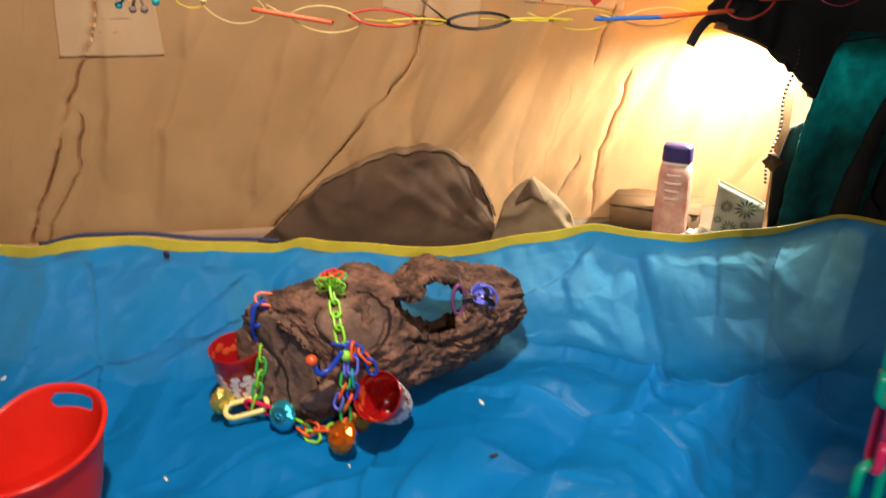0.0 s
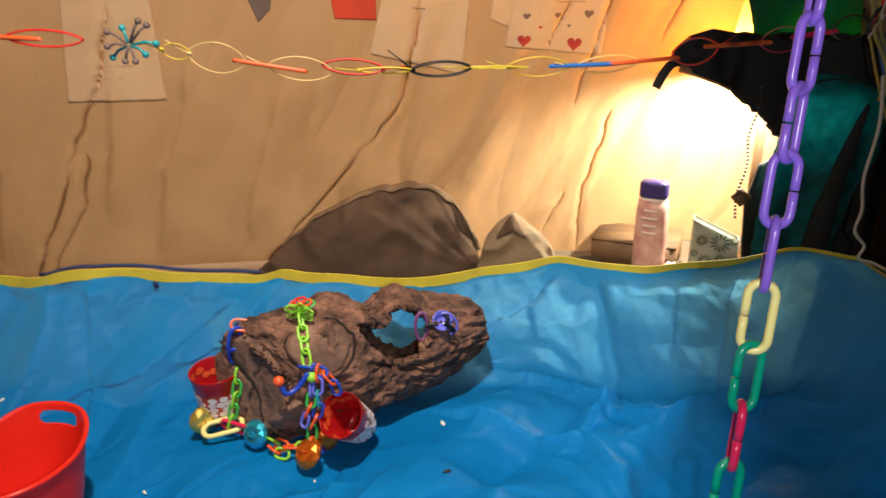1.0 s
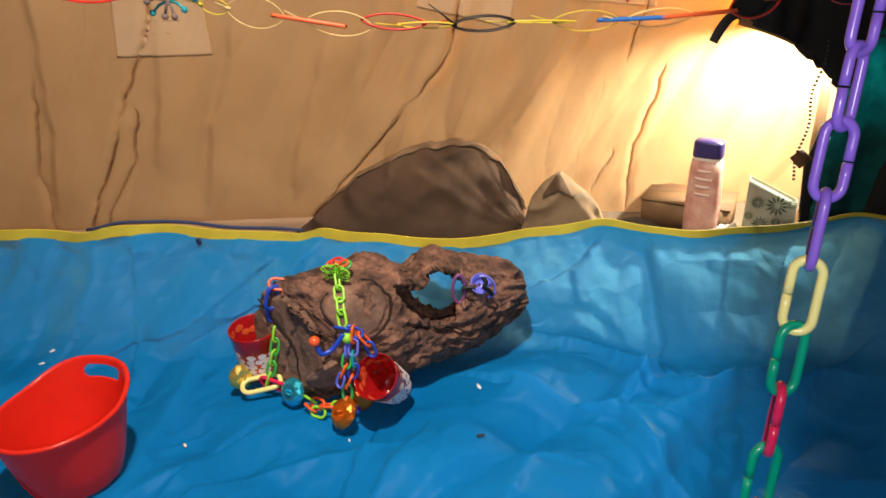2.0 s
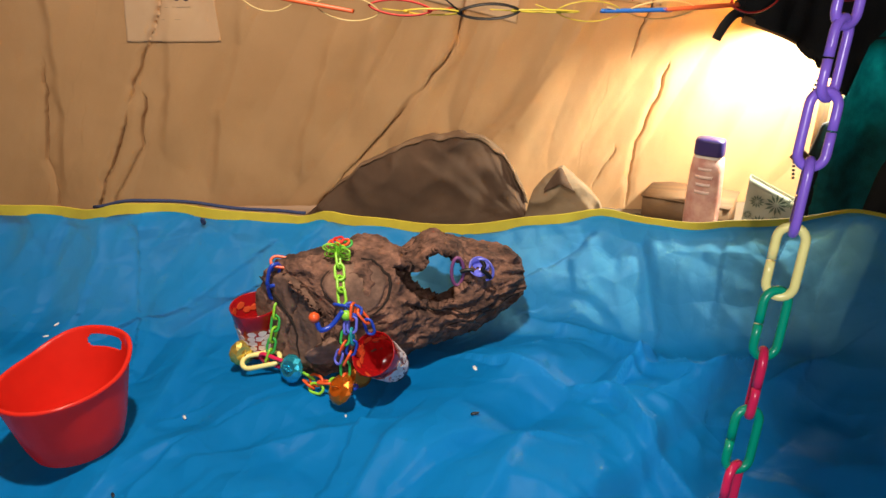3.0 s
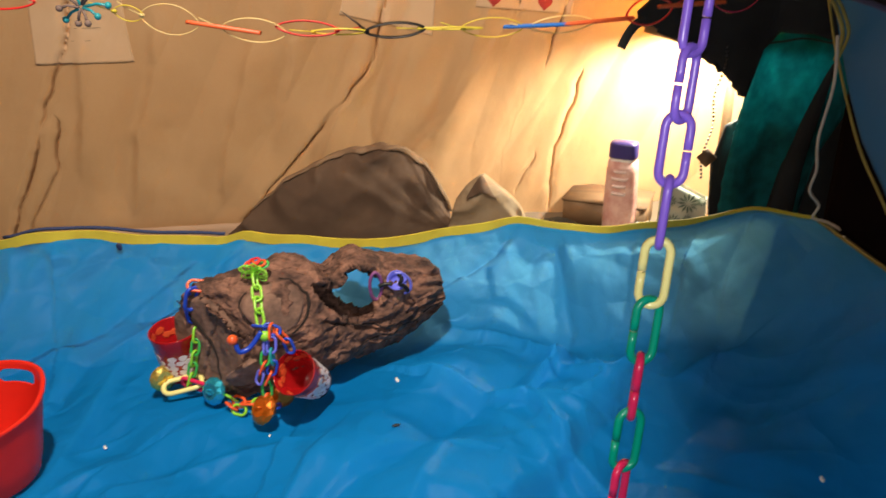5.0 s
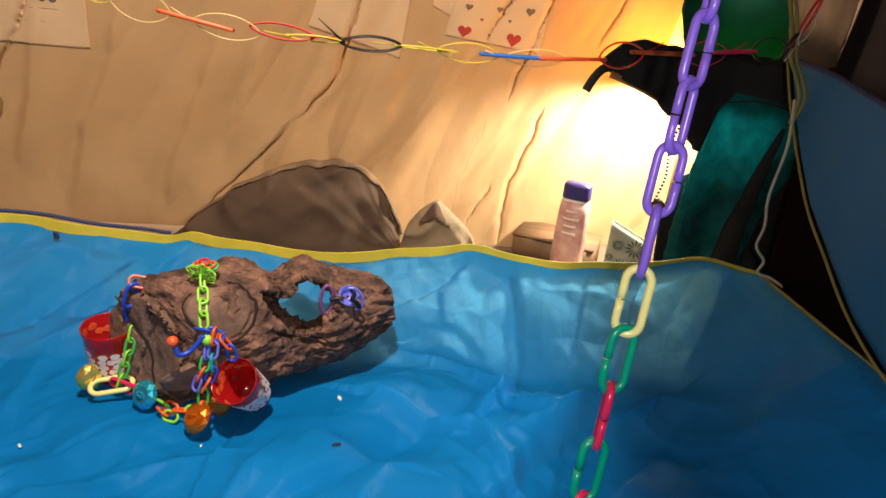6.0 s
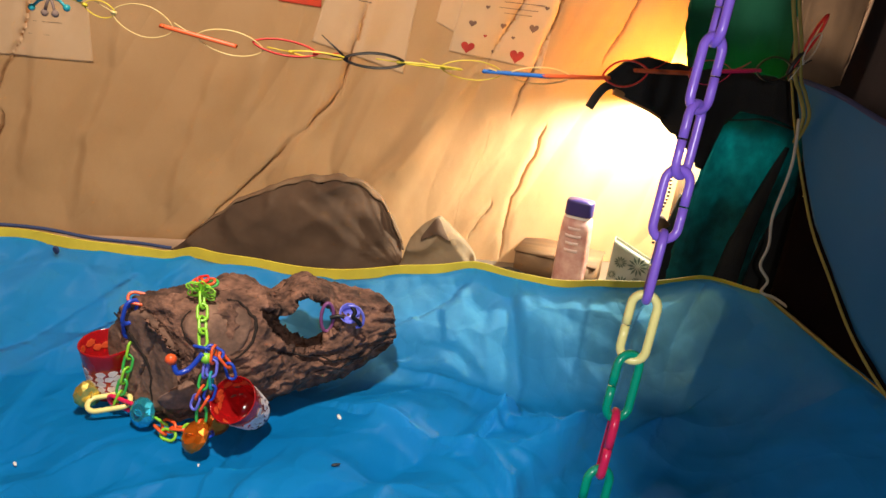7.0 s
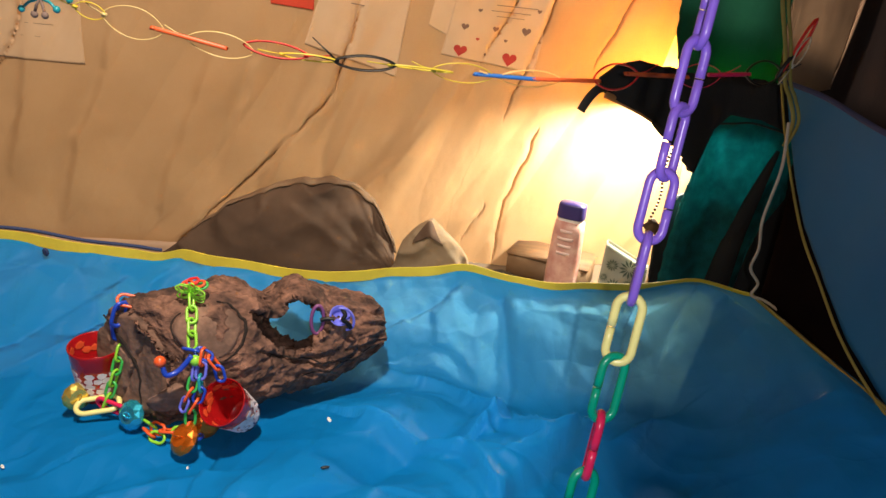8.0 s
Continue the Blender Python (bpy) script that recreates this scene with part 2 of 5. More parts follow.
def fbm(x, y, z=0.0, octaves=4):
    return noise.fractal(Vector((x, y, z)), 1.0, 2.0, octaves)


# ---- the big tent: canvas wall, other walls, roof, groundsheet ----
WALL_Y, WALL_K = 1.90, 0.36
GROUND_Z = -0.10


def wall_y(x):
    return WALL_Y + WALL_K * x


# creases of the canvas, as (x, z) down the wall, with the depth of the fold
CREASES = [
    (((-0.154, 0.60), (-0.193, 0.409), (-0.221, 0.288)), 0.016),
    (((-0.221, 0.288), (-0.275, 0.218), (-0.398, 0.082), (-0.545, -0.09)), 0.014),
    (((0.185, 0.60), (0.153, 0.527), (0.085, 0.380)), 0.012),
    (((0.255, 0.60), (0.234, 0.536), (0.189, 0.370), (0.151, 0.269)), 0.012),
    (((0.43, 0.60), (0.407, 0.555), (0.342, 0.402)), 0.012),
    (((0.237, 0.235), (0.195, 0.10), (0.180, 0.065), (0.168, -0.09)), 0.011),
    (((0.134, 0.045), (0.105, 0.0), (0.089, -0.036)), 0.010),
    (((-0.775, 0.50), (-0.81, 0.371), (-0.909, 0.147), (-0.987, -0.035), (-1.0, -0.1)), 0.014),
    (((-0.861, 0.196), (-0.885, 0.083), (-0.958, -0.036), (-0.98, -0.1)), 0.011),
    (((-1.045, 0.272), (-1.084, 0.062), (-1.076, -0.1)), 0.010),
]


# broad soft folds of the canvas, steep on the side turned from the lamp
SOFT_FOLDS = [
    (((-0.640, 0.40), (-0.650, 0.304), (-0.709, 0.167), (-0.741, -0.004)), 0.011),
    (((-0.460, 0.34), (-0.487, 0.250), (-0.536, 0.122), (-0.554, 0.015)), 0.012),
    (((-0.350, 0.40), (-0.374, 0.323), (-0.426, 0.137)), 0.009),
    (((-0.240, 0.31), (-0.276, 0.225), (-0.350, 0.073)), 0.013),
    (((-0.120, 0.34), (-0.156, 0.256), (-0.217, 0.110)), 0.013),
    (((0.030, 0.40), (-0.015, 0.292), (-0.076, 0.158), (-0.143, 0.074)), 0.010),
    (((0.100, 0.40), (0.057, 0.337), (-0.093, 0.117)), 0.008),
    (((-0.780, 0.37), (-0.793, 0.287), (-0.826, 0.089)), 0.010),
    (((-1.000, 0.45), (-1.020, 0.250), (-1.050, 0.000)), 0.012),
]


def soft_fold_height(x, z):
    h = 0.0
    for line, depth in SOFT_FOLDS:
        top, bottom = line[0][1], line[-1][1]
        if bottom - 0.06 < z < top + 0.06:
            d = x - line_at([(p[1], p[0]) for p in reversed(line)], z) + 0.010 * fbm(z * 12, depth * 900, 2.3, 2)
            if abs(d) < 0.2:
                fade = smoothstep(bottom - 0.06, bottom + 0.06, z) * smoothstep(top + 0.06, top - 0.06, z)
                h += fade * depth * math.exp(-(d / (0.014 if d < 0 else 0.060)) ** 2)
    return h


def crease_height(x, z):
    h = soft_fold_height(x, z)
    for line, depth in CREASES:
        top, bottom = line[0][1], line[-1][1]
        if not bottom - 0.02 < z < top + 0.02:
            continue
        at = line_at([(p[1], p[0]) for p in reversed(line)], z)
        d = x - at + 0.006 * fbm(z * 22, depth * 900, 0.3, 3)
        fade = smoothstep(bottom - 0.02, bottom + 0.05, z) * smoothstep(top + 0.02, top - 0.03, z)
        if abs(d) < 0.12:
            h += fade * depth * (0.60 * math.exp(-abs(d) / (0.045 if d < 0 else 0.016)) - 0.55 * math.exp(-(d / 0.011) ** 2) - (1.9 + 1.9 * fbm(z * 9, depth * 500, 1.3, 2)) * math.exp(-(d / 0.0018) ** 2))
    return h


def canvas_point(x, z, out=0.0):
    lean = x - 0.42 * z
    h = 0.018 * fbm(lean * 3.2, z * 0.9, 1.7) + 0.022 * abs(fbm(lean * 5.5, z * 1.1, 4.1, 1)) + 0.002 * abs(fbm(lean * 11, z * 1.6, 9.1, 1)) + 0.0012 * abs(fbm(lean * 15, z * 2.2, 6.1, 2)) + 0.0005 * fbm(x * 30, z * 22, 8.2)
    h += crease_height(x, z) + out
    return Vector((x + 0.3 * h, wall_y(x) - h, z))


# columns of the canvas lie closer between the two corners
CANVAS_SPREAD = [(0.0, -1.75), (0.06, -1.15), (0.93, 0.75), (1.0, 1.50)]


def build_canvas():
    bm = sheet(bmesh.new(), lambda u, v: canvas_point(line_at(CANVAS_SPREAD, u), GROUND_Z + 1.15 * v), 1350, 290)
    ob = part("wall_back", bm, CANVAS)
    return tagged(ob, "creased tan cotton canvas wall of a large tent", "tent wall", kind="structure")


build_canvas()


def flat_wall(name, a, b, z0, z1, mat, label):
    """A plain cloth wall between two points of the plan, with slow folds."""
    a, b = Vector((*a, 0)), Vector((*b, 0))
    along = (b - a).normalized()
    out = Vector((-along.y, along.x, 0))

    def place(u, v):
        p = a.lerp(b, u) + Vector((0, 0, z0 + (z1 - z0) * v))
        return p + out * 0.03 * fbm(u * 7, v * 1.5, a.x)
    ob = part(name, sheet(bmesh.new(), place, 40, 20), mat)
    thicken(ob, 0.004)
    return tagged(ob, label, "tent wall", kind="structure")


flat_wall("wall_left", (-1.75, 1.27), (-1.75, -1.4), GROUND_Z, 1.9, CANVAS, "plain tan canvas side wall of the tent")
flat_wall("wall_front", (-1.75, -1.4), (1.5, -1.4), GROUND_Z, 1.9, CANVAS, "plain tan canvas wall behind the visitor")
flat_wall("wall_right", (1.5, -1.4), (1.5, 2.44), GROUND_Z, 1.9, MOUNTING, "dark brown cloth side wall of the tent")
flat_wall("wall_upper", (-1.75, 1.27), (1.5, 2.44), 1.05, 1.9, CANVAS, "upper part of the tan canvas wall")


def build_roof():
    def place(u, v):
        x = -1.75 + 3.25 * u
        return Vector((x, -1.4 + (wall_y(x) + 1.4) * v, 1.9 + 0.25 * math.sin(math.pi * v)))
    ob = part("ceiling", sheet(bmesh.new(), place, 24, 24), CANVAS)
    thicken(ob, 0.004)
    tagged(ob, "tan canvas roof of the tent", "tent roof", kind="structure")

    def low(u, v):
        x = -1.75 + 3.25 * u
        return Vector((x, -1.4 + (wall_y(x) + 1.4) * v, GROUND_Z + 0.002 * fbm(x * 3, v * 9)))
    ob = part("ground", sheet(bmesh.new(), low, 40, 40), GROUND)
    tagged(ob, "dusty brown groundsheet of the tent", "floor", kind="structure")


build_roof()


def build_hem():
    def place(u, v):
        x = -1.74 + 1.30 * u
        return Vector((x, wall_y(x) - 0.055 + 0.012 * fbm(x * 5, 3.0), GROUND_Z + 0.055 * v + 0.004 * fbm(x * 8, 1.0)))
    ob = part("hem", sheet(bmesh.new(), place, 80, 4), HEM)
    thicken(ob, 0.003)
    tagged(ob, "pinkish tan hem strip along the foot of the canvas", "hem", kind="structure")


build_hem()


# ---- the small blue pop-up tent: tub floor, binding, panel, mesh, frame ----
RIM_Z = [(-1.3, 0.15), (-0.743, 0.148), (-0.616, 0.142), (-0.567, 0.158), (-0.454, 0.146), (-0.302, 0.122), (-0.272, 0.140),
         (-0.144, 0.122), (0.0, 0.120), (0.144, 0.140), (0.2, 0.126), (0.303, 0.124), (0.36, 0.124), (0.515, 0.137), (0.62, 0.119), (0.8, 0.125)]
TUB_L, TUB_F = -1.25, -0.55


def rim_y(x):
    return 1.25 + 0.25 * x + 0.010 * math.sin(x * 14) + 0.006 * math.sin(x * 37 + 1)


def side_x(y):
    return 0.62 + 0.22 * (1.4 - y) - 0.10 * max(0.0, 1.1 - y) ** 2


def rim_z(x):
    return (line_at(RIM_Z, x - 0.014) + line_at(RIM_Z, x) + line_at(RIM_Z, x + 0.014)) / 3


def crumple(x, y, z):
    """Flat facets between sharp creases: 0 on a crease, up to 1 within a facet."""
    d = noise.voronoi(Vector((x, y, z)))[0]
    return min(1.0, d[1] - d[0])


# long sharp folds of the tub floor as (x, y) lines, their height and the side that falls steeply
FLOOR_FOLDS = [
    (((0.019, 1.180), (0.173, 1.110), (0.222, 1.037), (0.275, 0.985)), 0.024, 1),
    (((0.060, 1.000), (0.130, 0.965), (0.192, 0.952), (0.214, 0.910), (0.234, 0.872), (0.292, 0.832)), 0.026, 1),
    (((0.214, 0.927), (0.275, 0.980), (0.347, 1.039), (0.464, 1.150)), 0.018, -1),
    (((-0.340, 0.740), (-0.375, 0.892), (-0.400, 1.008), (-0.410, 1.06)), 0.016, 1),
    (((-0.365, 0.600), (-0.324, 0.755), (-0.270, 0.850)), 0.012, 1),
    (((-0.085, 0.680), (-0.071, 0.729), (-0.044, 0.872)), 0.010, -1),
    (((0.020, 0.620), (0.085, 0.760), (0.100, 0.860)), 0.010, 1),
    (((-0.358, 0.784), (-0.349, 0.831), (-0.325, 0.860)), 0.012, -1),
    (((-0.299, 0.707), (-0.292, 0.806), (-0.257, 0.851)), 0.012, -1),
    (((-0.262, 0.758), (-0.192, 0.821), (-0.094, 0.864)), 0.012, -1),
    (((-0.231, 0.722), (-0.205, 0.790)), 0.008, 1),
    (((-0.024, 0.776), (0.019, 0.850), (0.077, 0.884), (0.150, 0.860)), 0.010, 1),
    (((0.051, 1.034), (0.098, 1.017), (0.159, 0.980)), 0.010, 1),
    (((0.118, 0.971), (0.170, 0.915), (0.216, 0.857)), 0.012, 1),
]


# folds of the standing wall as (x, way down from the rim) lines, their height and the side that falls steeply
WALL_FOLDS = [
    (((-0.535, 0.0), (-0.530, 0.055), (-0.498, 0.130)), 0.016, -1),
    (((-0.498, 0.135), (-0.431, 0.105), (-0.366, 0.050)), 0.015, -1),
    (((-0.446, 0.215), (-0.450, 0.145), (-0.387, 0.108)), -0.012, 1),
    (((-0.397, 0.015), (-0.396, 0.075)), 0.010, -1),
    (((-0.668, 0.0), (-0.679, 0.060), (-0.660, 0.120)), 0.012, 1),
    (((-0.600, 0.010), (-0.585, 0.060), (-0.590, 0.110)), 0.009, 1),
    (((-0.285, 0.0), (-0.300, 0.050), (-0.290, 0.090)), 0.012, 1),
    (((0.146, 0.005), (0.116, 0.040), (0.072, 0.060)), 0.014, 1),
    (((0.097, 0.045), (0.115, 0.090), (0.063, 0.105)), 0.009, 1),
    (((0.099, 0.092), (0.187, 0.112), (0.179, 0.150)), 0.013, 1),
    (((0.179, 0.150), (0.102, 0.152), (0.086, 0.170)), 0.009, -1),
    (((0.120, 0.112), (0.086, 0.165)), 0.010, 1),
    (((0.205, 0.010), (0.239, 0.100), (0.207, 0.200)), 0.028, 1),
    (((0.239, 0.100), (0.263, 0.184), (0.285, 0.235)), 0.014, -1),
    (((0.305, 0.235), (0.351, 0.150), (0.398, 0.060)), 0.026, -1),
    (((0.515, 0.005), (0.470, 0.060), (0.440, 0.130)), 0.012, 1),
    (((0.330, 0.010), (0.318, 0.080), (0.300, 0.150)), 0.010, 1),
]


def fold_sum(lines, a, b, steep, wide):
    high = low = 0.0
    for line, tall, side in lines:
        if not min(p[0] for p in line) - 0.1 < a < max(p[0] for p in line) + 0.1:
            continue
        best = None
        for (xa, ya), (xb, yb) in zip(line, line[1:]):
            dx, dy = xb - xa, yb - ya
            k = max(0.0, min(1.0, ((a - xa) * dx + (b - ya) * dy) / (dx * dx + dy * dy)))
            qx, qy = a - xa - k * dx, b - ya - k * dy
            d = math.hypot(qx, qy)
            if best is None or d < best[0]:
                best = (d, qx * dy - qy * dx)
        d, turn = best
        if d < 0.12:
            d *= 1 + 0.35 * fbm(a * 14, b * 14, tall * 90, 2)
            h = tall * math.exp(-abs(d) / (steep if turn * side > 0 else wide))
            high, low = max(high, h), min(low, h)
    return high + low


def tub_point(u, v):
    """u across from left to right, v from the open front to the back rim, closer towards the rim."""
    v = 1 - max(0.0, 1 - v) ** 1.8
    y = TUB_F + (1.38 - TUB_F) * v
    right = side_x(y)
    x = TUB_L + (right - TUB_L) * u
    back = rim_y(x)
    y = TUB_F + (back - TUB_F) * v
    d_back, d_right, d_left = back - y, right - x, x - TUB_L
    deep = 0.140 + 0.080 * smoothstep(0.06, 0.24, x)
    q = min(1.0, max(0.0, 1 - d_back / deep))
    rise_b = 0.6 * q ** 1.25 + 0.4 * (1 - (1 - q * q) ** 0.62)
    rise_r = smoothstep(0.24, 0.0, d_right) ** 1.3
    rise_l = smoothstep(0.25, 0.0, d_left) ** 1.3
    rise = max(rise_b, rise_r, rise_l) + 0.25 * min(rise_b, rise_r)
    z = rim_z(x) * min(1.0, rise)
    edge = smoothstep(0.0, 0.012, d_back) * smoothstep(-0.01, 0.05, d_right)
    wallish = smoothstep(deep + 0.015, deep - 0.055, d_back)
    # long folds of the floor in two directions, with sharp valleys
    along, across = 0.8 * x - 0.6 * y, 0.6 * x + 0.8 * y
    other, beside = 0.35 * x + 0.94 * y, 0.94 * x - 0.35 * y
    calm = 1 - 0.65 * math.exp(-(((x + 0.10) / 0.20) ** 2 + ((y - 1.0) / 0.13) ** 2))
    soft = 0.036 * abs(fbm(along * 5.5 + 3, across * 1.5, 2.5, 1)) + 0.028 * abs(fbm(other * 6.5 + 9, beside * 1.8, 6.5, 1))
    soft += 0.006 * abs(fbm(x * 11 + 4 * y, y * 9 - 3 * x, 3.7, 1)) + 0.0025 * abs(fbm(x * 24, y * 21, 5.7, 2)) - 0.010
    wx, wy = x + 0.03 * fbm(x * 6, y * 6, 1.1, 2), y + 0.03 * fbm(x * 6, y * 6, 8.1, 2)
    soft += 0.026 * crumple(along * 5.6 + 0.3 * wy, across * 1.3 + wx, 0.5) - 0.022 * crumple(other * 6.4, beside * 1.3 + wy, 3.5) - 0.003 * crumple(wx * 13, wy * 9, 5.5)
    soft = (soft - 0.012) * calm * smoothstep(deep - 0.03, deep + 0.10, d_back)
    if x > -0.1 and y > 0.5:
        # the floor drops in a ledge that runs from the corner towards the open front
        f = (x - 0.22) - 0.62 * (y - 0.86) + 0.012 * fbm(y * 9, x * 9, 4.0, 2)
        soft += 0.020 * smoothstep(0.020, -0.006, f) * smoothstep(deep - 0.03, deep + 0.10, d_back) * smoothstep(1.22, 1.02, y) * smoothstep(0.5, 0.7, y) * smoothstep(-0.25, 0.12, x)
    # pleats and crumples of the standing wall push it out and in
    push = 0.016 * fbm(x * 9 + 0.6 * z, z * 2.0, 2.2, 2)
    push += 0.012 * abs(fbm(x * 8 + z * 9, z * 7 + 2, 1.4, 1)) - 0.008 * abs(fbm(x * 14 - z * 14, z * 12, 4.4, 1)) + 0.003 * abs(fbm(x * 27 + z * 24, z * 26, 7.4, 1))
    push += 0.032 * crumple(x * 7 + 4 * z, z * 7 - 2 * x, 0.7) - 0.011 * crumple(x * 15 - 7 * z, z * 9 + 3 * x, 2.7) - 0.006
    fold = fold_sum(FLOOR_FOLDS, x, y, 0.008, 0.045) * (1 - wallish) if -0.55 < x < 0.6 and y > 0.5 else 0.0
    if d_back < 0.36 and x > -0.8:
        down = rim_z(x) - z if d_back < deep else rim_z(x) + d_back - deep
        crease = 1.25 * fold_sum(WALL_FOLDS, x, down, 0.008, 0.045)
        fold += crease * (1 - wallish)
        push += crease
    z += edge * (soft + fold)
    y -= edge * push * smoothstep(0.30, 0.08, d_back)
    return Vector((x, y, max(z, -0.02) - 0.004))


def build_tub():
    tub = thing("popup_tent", (-0.3, 0.4, 0.0), "blue pop-up tent with a crumpled tub floor and yellow binding", "tent")
    part("tub_floor", sheet(bmesh.new(), tub_point, 520, 430), BLUE, tub, "crumpled blue polyethylene tub floor")

    def band(u, v):
        x = -1.25 + 1.87 * u
        z = rim_z(x)
        return Vector((x, rim_y(x) - 0.0035 + 0.001 * math.sin(x * 60), z - 0.0150 + 0.0165 * v))
    ob = part("rim_binding", sheet(bmesh.new(), band, 220, 3), YELLOW_TAPE, tub, "yellow fabric binding along the back rim", smooth=False)
    thicken(ob, 0.0028, 1.0)

    def side(u, v):
        y = 1.405 - 1.9 * u
        x = side_x(y)
        return Vector((x - 0.002, y, line_at(RIM_Z, x) - 0.004 + 0.005 * v))
    ob = part("side_binding", sheet(bmesh.new(), side, 120, 2), OLIVE_TAPE, tub, "narrow yellow seam along the side rim")
    thicken(ob, 0.003, 1.0)
    bm = sweep(bmesh.new(), [(x, rim_y(x) + 0.012, rim_z(x) + 0.001) for x in np.linspace(-0.62, -0.31, 24)], 0.0028, seg=8)
    part("pole_sleeve", bm, NAVY, tub, "navy pole sleeve behind the rim")

    # curved side panel: a rounded blue flap in the plane of the side wall
    lower = [(1.469, 0.461), (1.413, 0.377), (1.32, 0.270), (1.241, 0.212), (1.162, 0.160), (1.065, 0.122), (0.90, 0.085), (0.6, 0.06), (-0.2, 0.05)]
    # below y = 1.1 the unseen top edge is raised to block lamp light
    upper = [(1.469, 0.462), (1.345, 0.456), (1.213, 0.436), (1.10, 0.43), (0.85, 0.50), (0.5, 0.62), (0.2, 0.72), (-0.2, 0.75)]

    def flap(u, v):
        y = 1.469 - 1.669 * u
        a = line_at([(p[0], p[1]) for p in reversed(lower)], y)
        b = line_at([(p[0], p[1]) for p in reversed(upper)], y)
        z = a + (b - a) * v
        return Vector((0.62 + 0.22 * (1.4 - y) + 0.035 * math.sin(math.pi * v) * min(1.0, 2 * u) + 0.006 * fbm(y * 5, z * 5), y, z))
    ob = part("side_panel", sheet(bmesh.new(), flap, 110, 30), PANEL, tub, "smooth dark blue side panel")
    thicken(ob, 0.002)
    edge = [(0.612 + 0.22 * (1.4 - y), y, z) for y, z in lower]
    part("panel_binding", sweep(bmesh.new(), curve_points(edge), 0.0021, seg=8), OLIVE_TAPE, tub, "yellow binding round the blue panel")
    edge = [(0.612 + 0.22 * (1.4 - y), y, z) for y, z in upper]
    part("panel_edge", sweep(bmesh.new(), curve_points(edge), 0.004, seg=8), NAVY, tub, "dark upper edge of the panel")

    # unseen half roof added to shade the right side; the chain's string ends at it
    def roof(u, v):
        x = 0.086 + 0.714 * u
        y = 0.10 + 1.05 * v
        x += 0.10 * (y - 0.66) * (1 - u)
        return Vector((x, y, 0.93 - 0.12 * u ** 2 + 0.03 * math.sin(math.pi * v) + 0.008 * fbm(x * 4, y * 4)))
    thicken(part("added_shade_flap", sheet(bmesh.new(), roof, 30, 24), NAVY, tub, "unseen dark blue flap added overhead to shade the right side"), 0.002)

    # upright yellow edges of the door opening with the loose cord
    for dx, r in ((0.0, 0.0030), (0.008, 0.0026)):
        line = [(0.606 + 0.3 * dx, 1.406, 0.370), (0.606 + dx, 1.395, 0.41), (0.589 + dx, 1.385, 0.445), (0.570 + dx, 1.367, 0.470), (0.556 + dx, 1.361, 0.52), (0.530 + dx, 1.353, 0.60), (0.50 + dx, 1.33, 0.75)]
        part("door_edge", sweep(bmesh.new(), curve_points(line), r, seg=8), OLIVE_TAPE, tub, "upright yellow edge of the door")
    line = [(0.595, 1.38, 0.41), (0.600, 1.372, 0.34), (0.592, 1.37, 0.26), (0.598, 1.371, 0.21), (0.594, 1.372, 0.175), (0.612, 1.374, 0.150),
            (0.606, 1.372, 0.130), (0.628, 1.37, 0.124), (0.650, 1.34, 0.118)]
    part("cord", sweep(bmesh.new(), curve_points(line), 0.0024, seg=8), CORD, tub, "loose white elastic cord")

    def net(u, v):
        y = 1.40 - 0.36 * u
        low = line_at(RIM_Z, 0.64) - 0.004
        b = line_at([(p[0], p[1]) for p in reversed(lower)], y)
        return Vector((0.632 + 0.22 * (1.4 - y), y, low + (max(b, low + 0.002) - low) * v))
    ob = part("side_mesh", sheet(bmesh.new(), net, 24, 12), MESH_DARK, tub, "dark insect mesh")
    thicken(ob, 0.001)


build_tub()


def build_floor_blocker():
    """Unseen slab added under the tub floor: bears it and stops lamp light from below."""
    bm = bmesh.new()
    rim = [(-1.22, -0.54), (side_x(-0.5) - 0.03, -0.54), (side_x(0.6) - 0.06, 0.6), (0.52, 1.20), (0.40, rim_y(0.40) - 0.12), (-0.4, rim_y(-0.4) - 0.12), (-1.22, rim_y(-1.22) - 0.12)]
    low = [bm.verts.new((x, y, GROUND_Z)) for x, y in rim]
    top = [bm.verts.new((x, y, -0.028)) for x, y in rim]
    bm.faces.new(top)
    bm.faces.new(list(reversed(low)))
    for k in range(len(rim)):
        j = (k + 1) % len(rim)
        bm.faces.new((low[k], low[j], top[j], top[k]))
    bmesh.ops.recalc_face_normals(bm, faces=bm.faces)
    tagged(part("floor_blocker", bm, MOUNTING, smooth=False), "unseen dark slab added under the blue tent floor to stop light", "mat", kind="structure")


build_floor_blocker()

# ---- hollow cork log ----
LOG_O, LOG_A = Vector((-0.166, 1.012, 0.0)), radians(35)
LOG_D = Vector((math.cos(LOG_A), math.sin(LOG_A), 0))
LOG_N = Vector((math.sin(LOG_A), -math.cos(LOG_A), 0))
UP = Vector((0, 0, 1))
LOG_R = [(-0.105, 0.062), (-0.094, 0.070), (-0.07, 0.077), (-0.03, 0.081), (0.05, 0.081), (0.09, 0.073), (0.125, 0.075), (0.15, 0.073), (0.17, 0.069), (0.19, 0.063), (0.21, 0.055), (0.225, 0.047), (0.24, 0.036)]


END_N = (-LOG_D + 0.62 * LOG_N + 0.10 * UP).normalized()
END_O = LOG_O - LOG_D * 0.080 + UP * 0.076

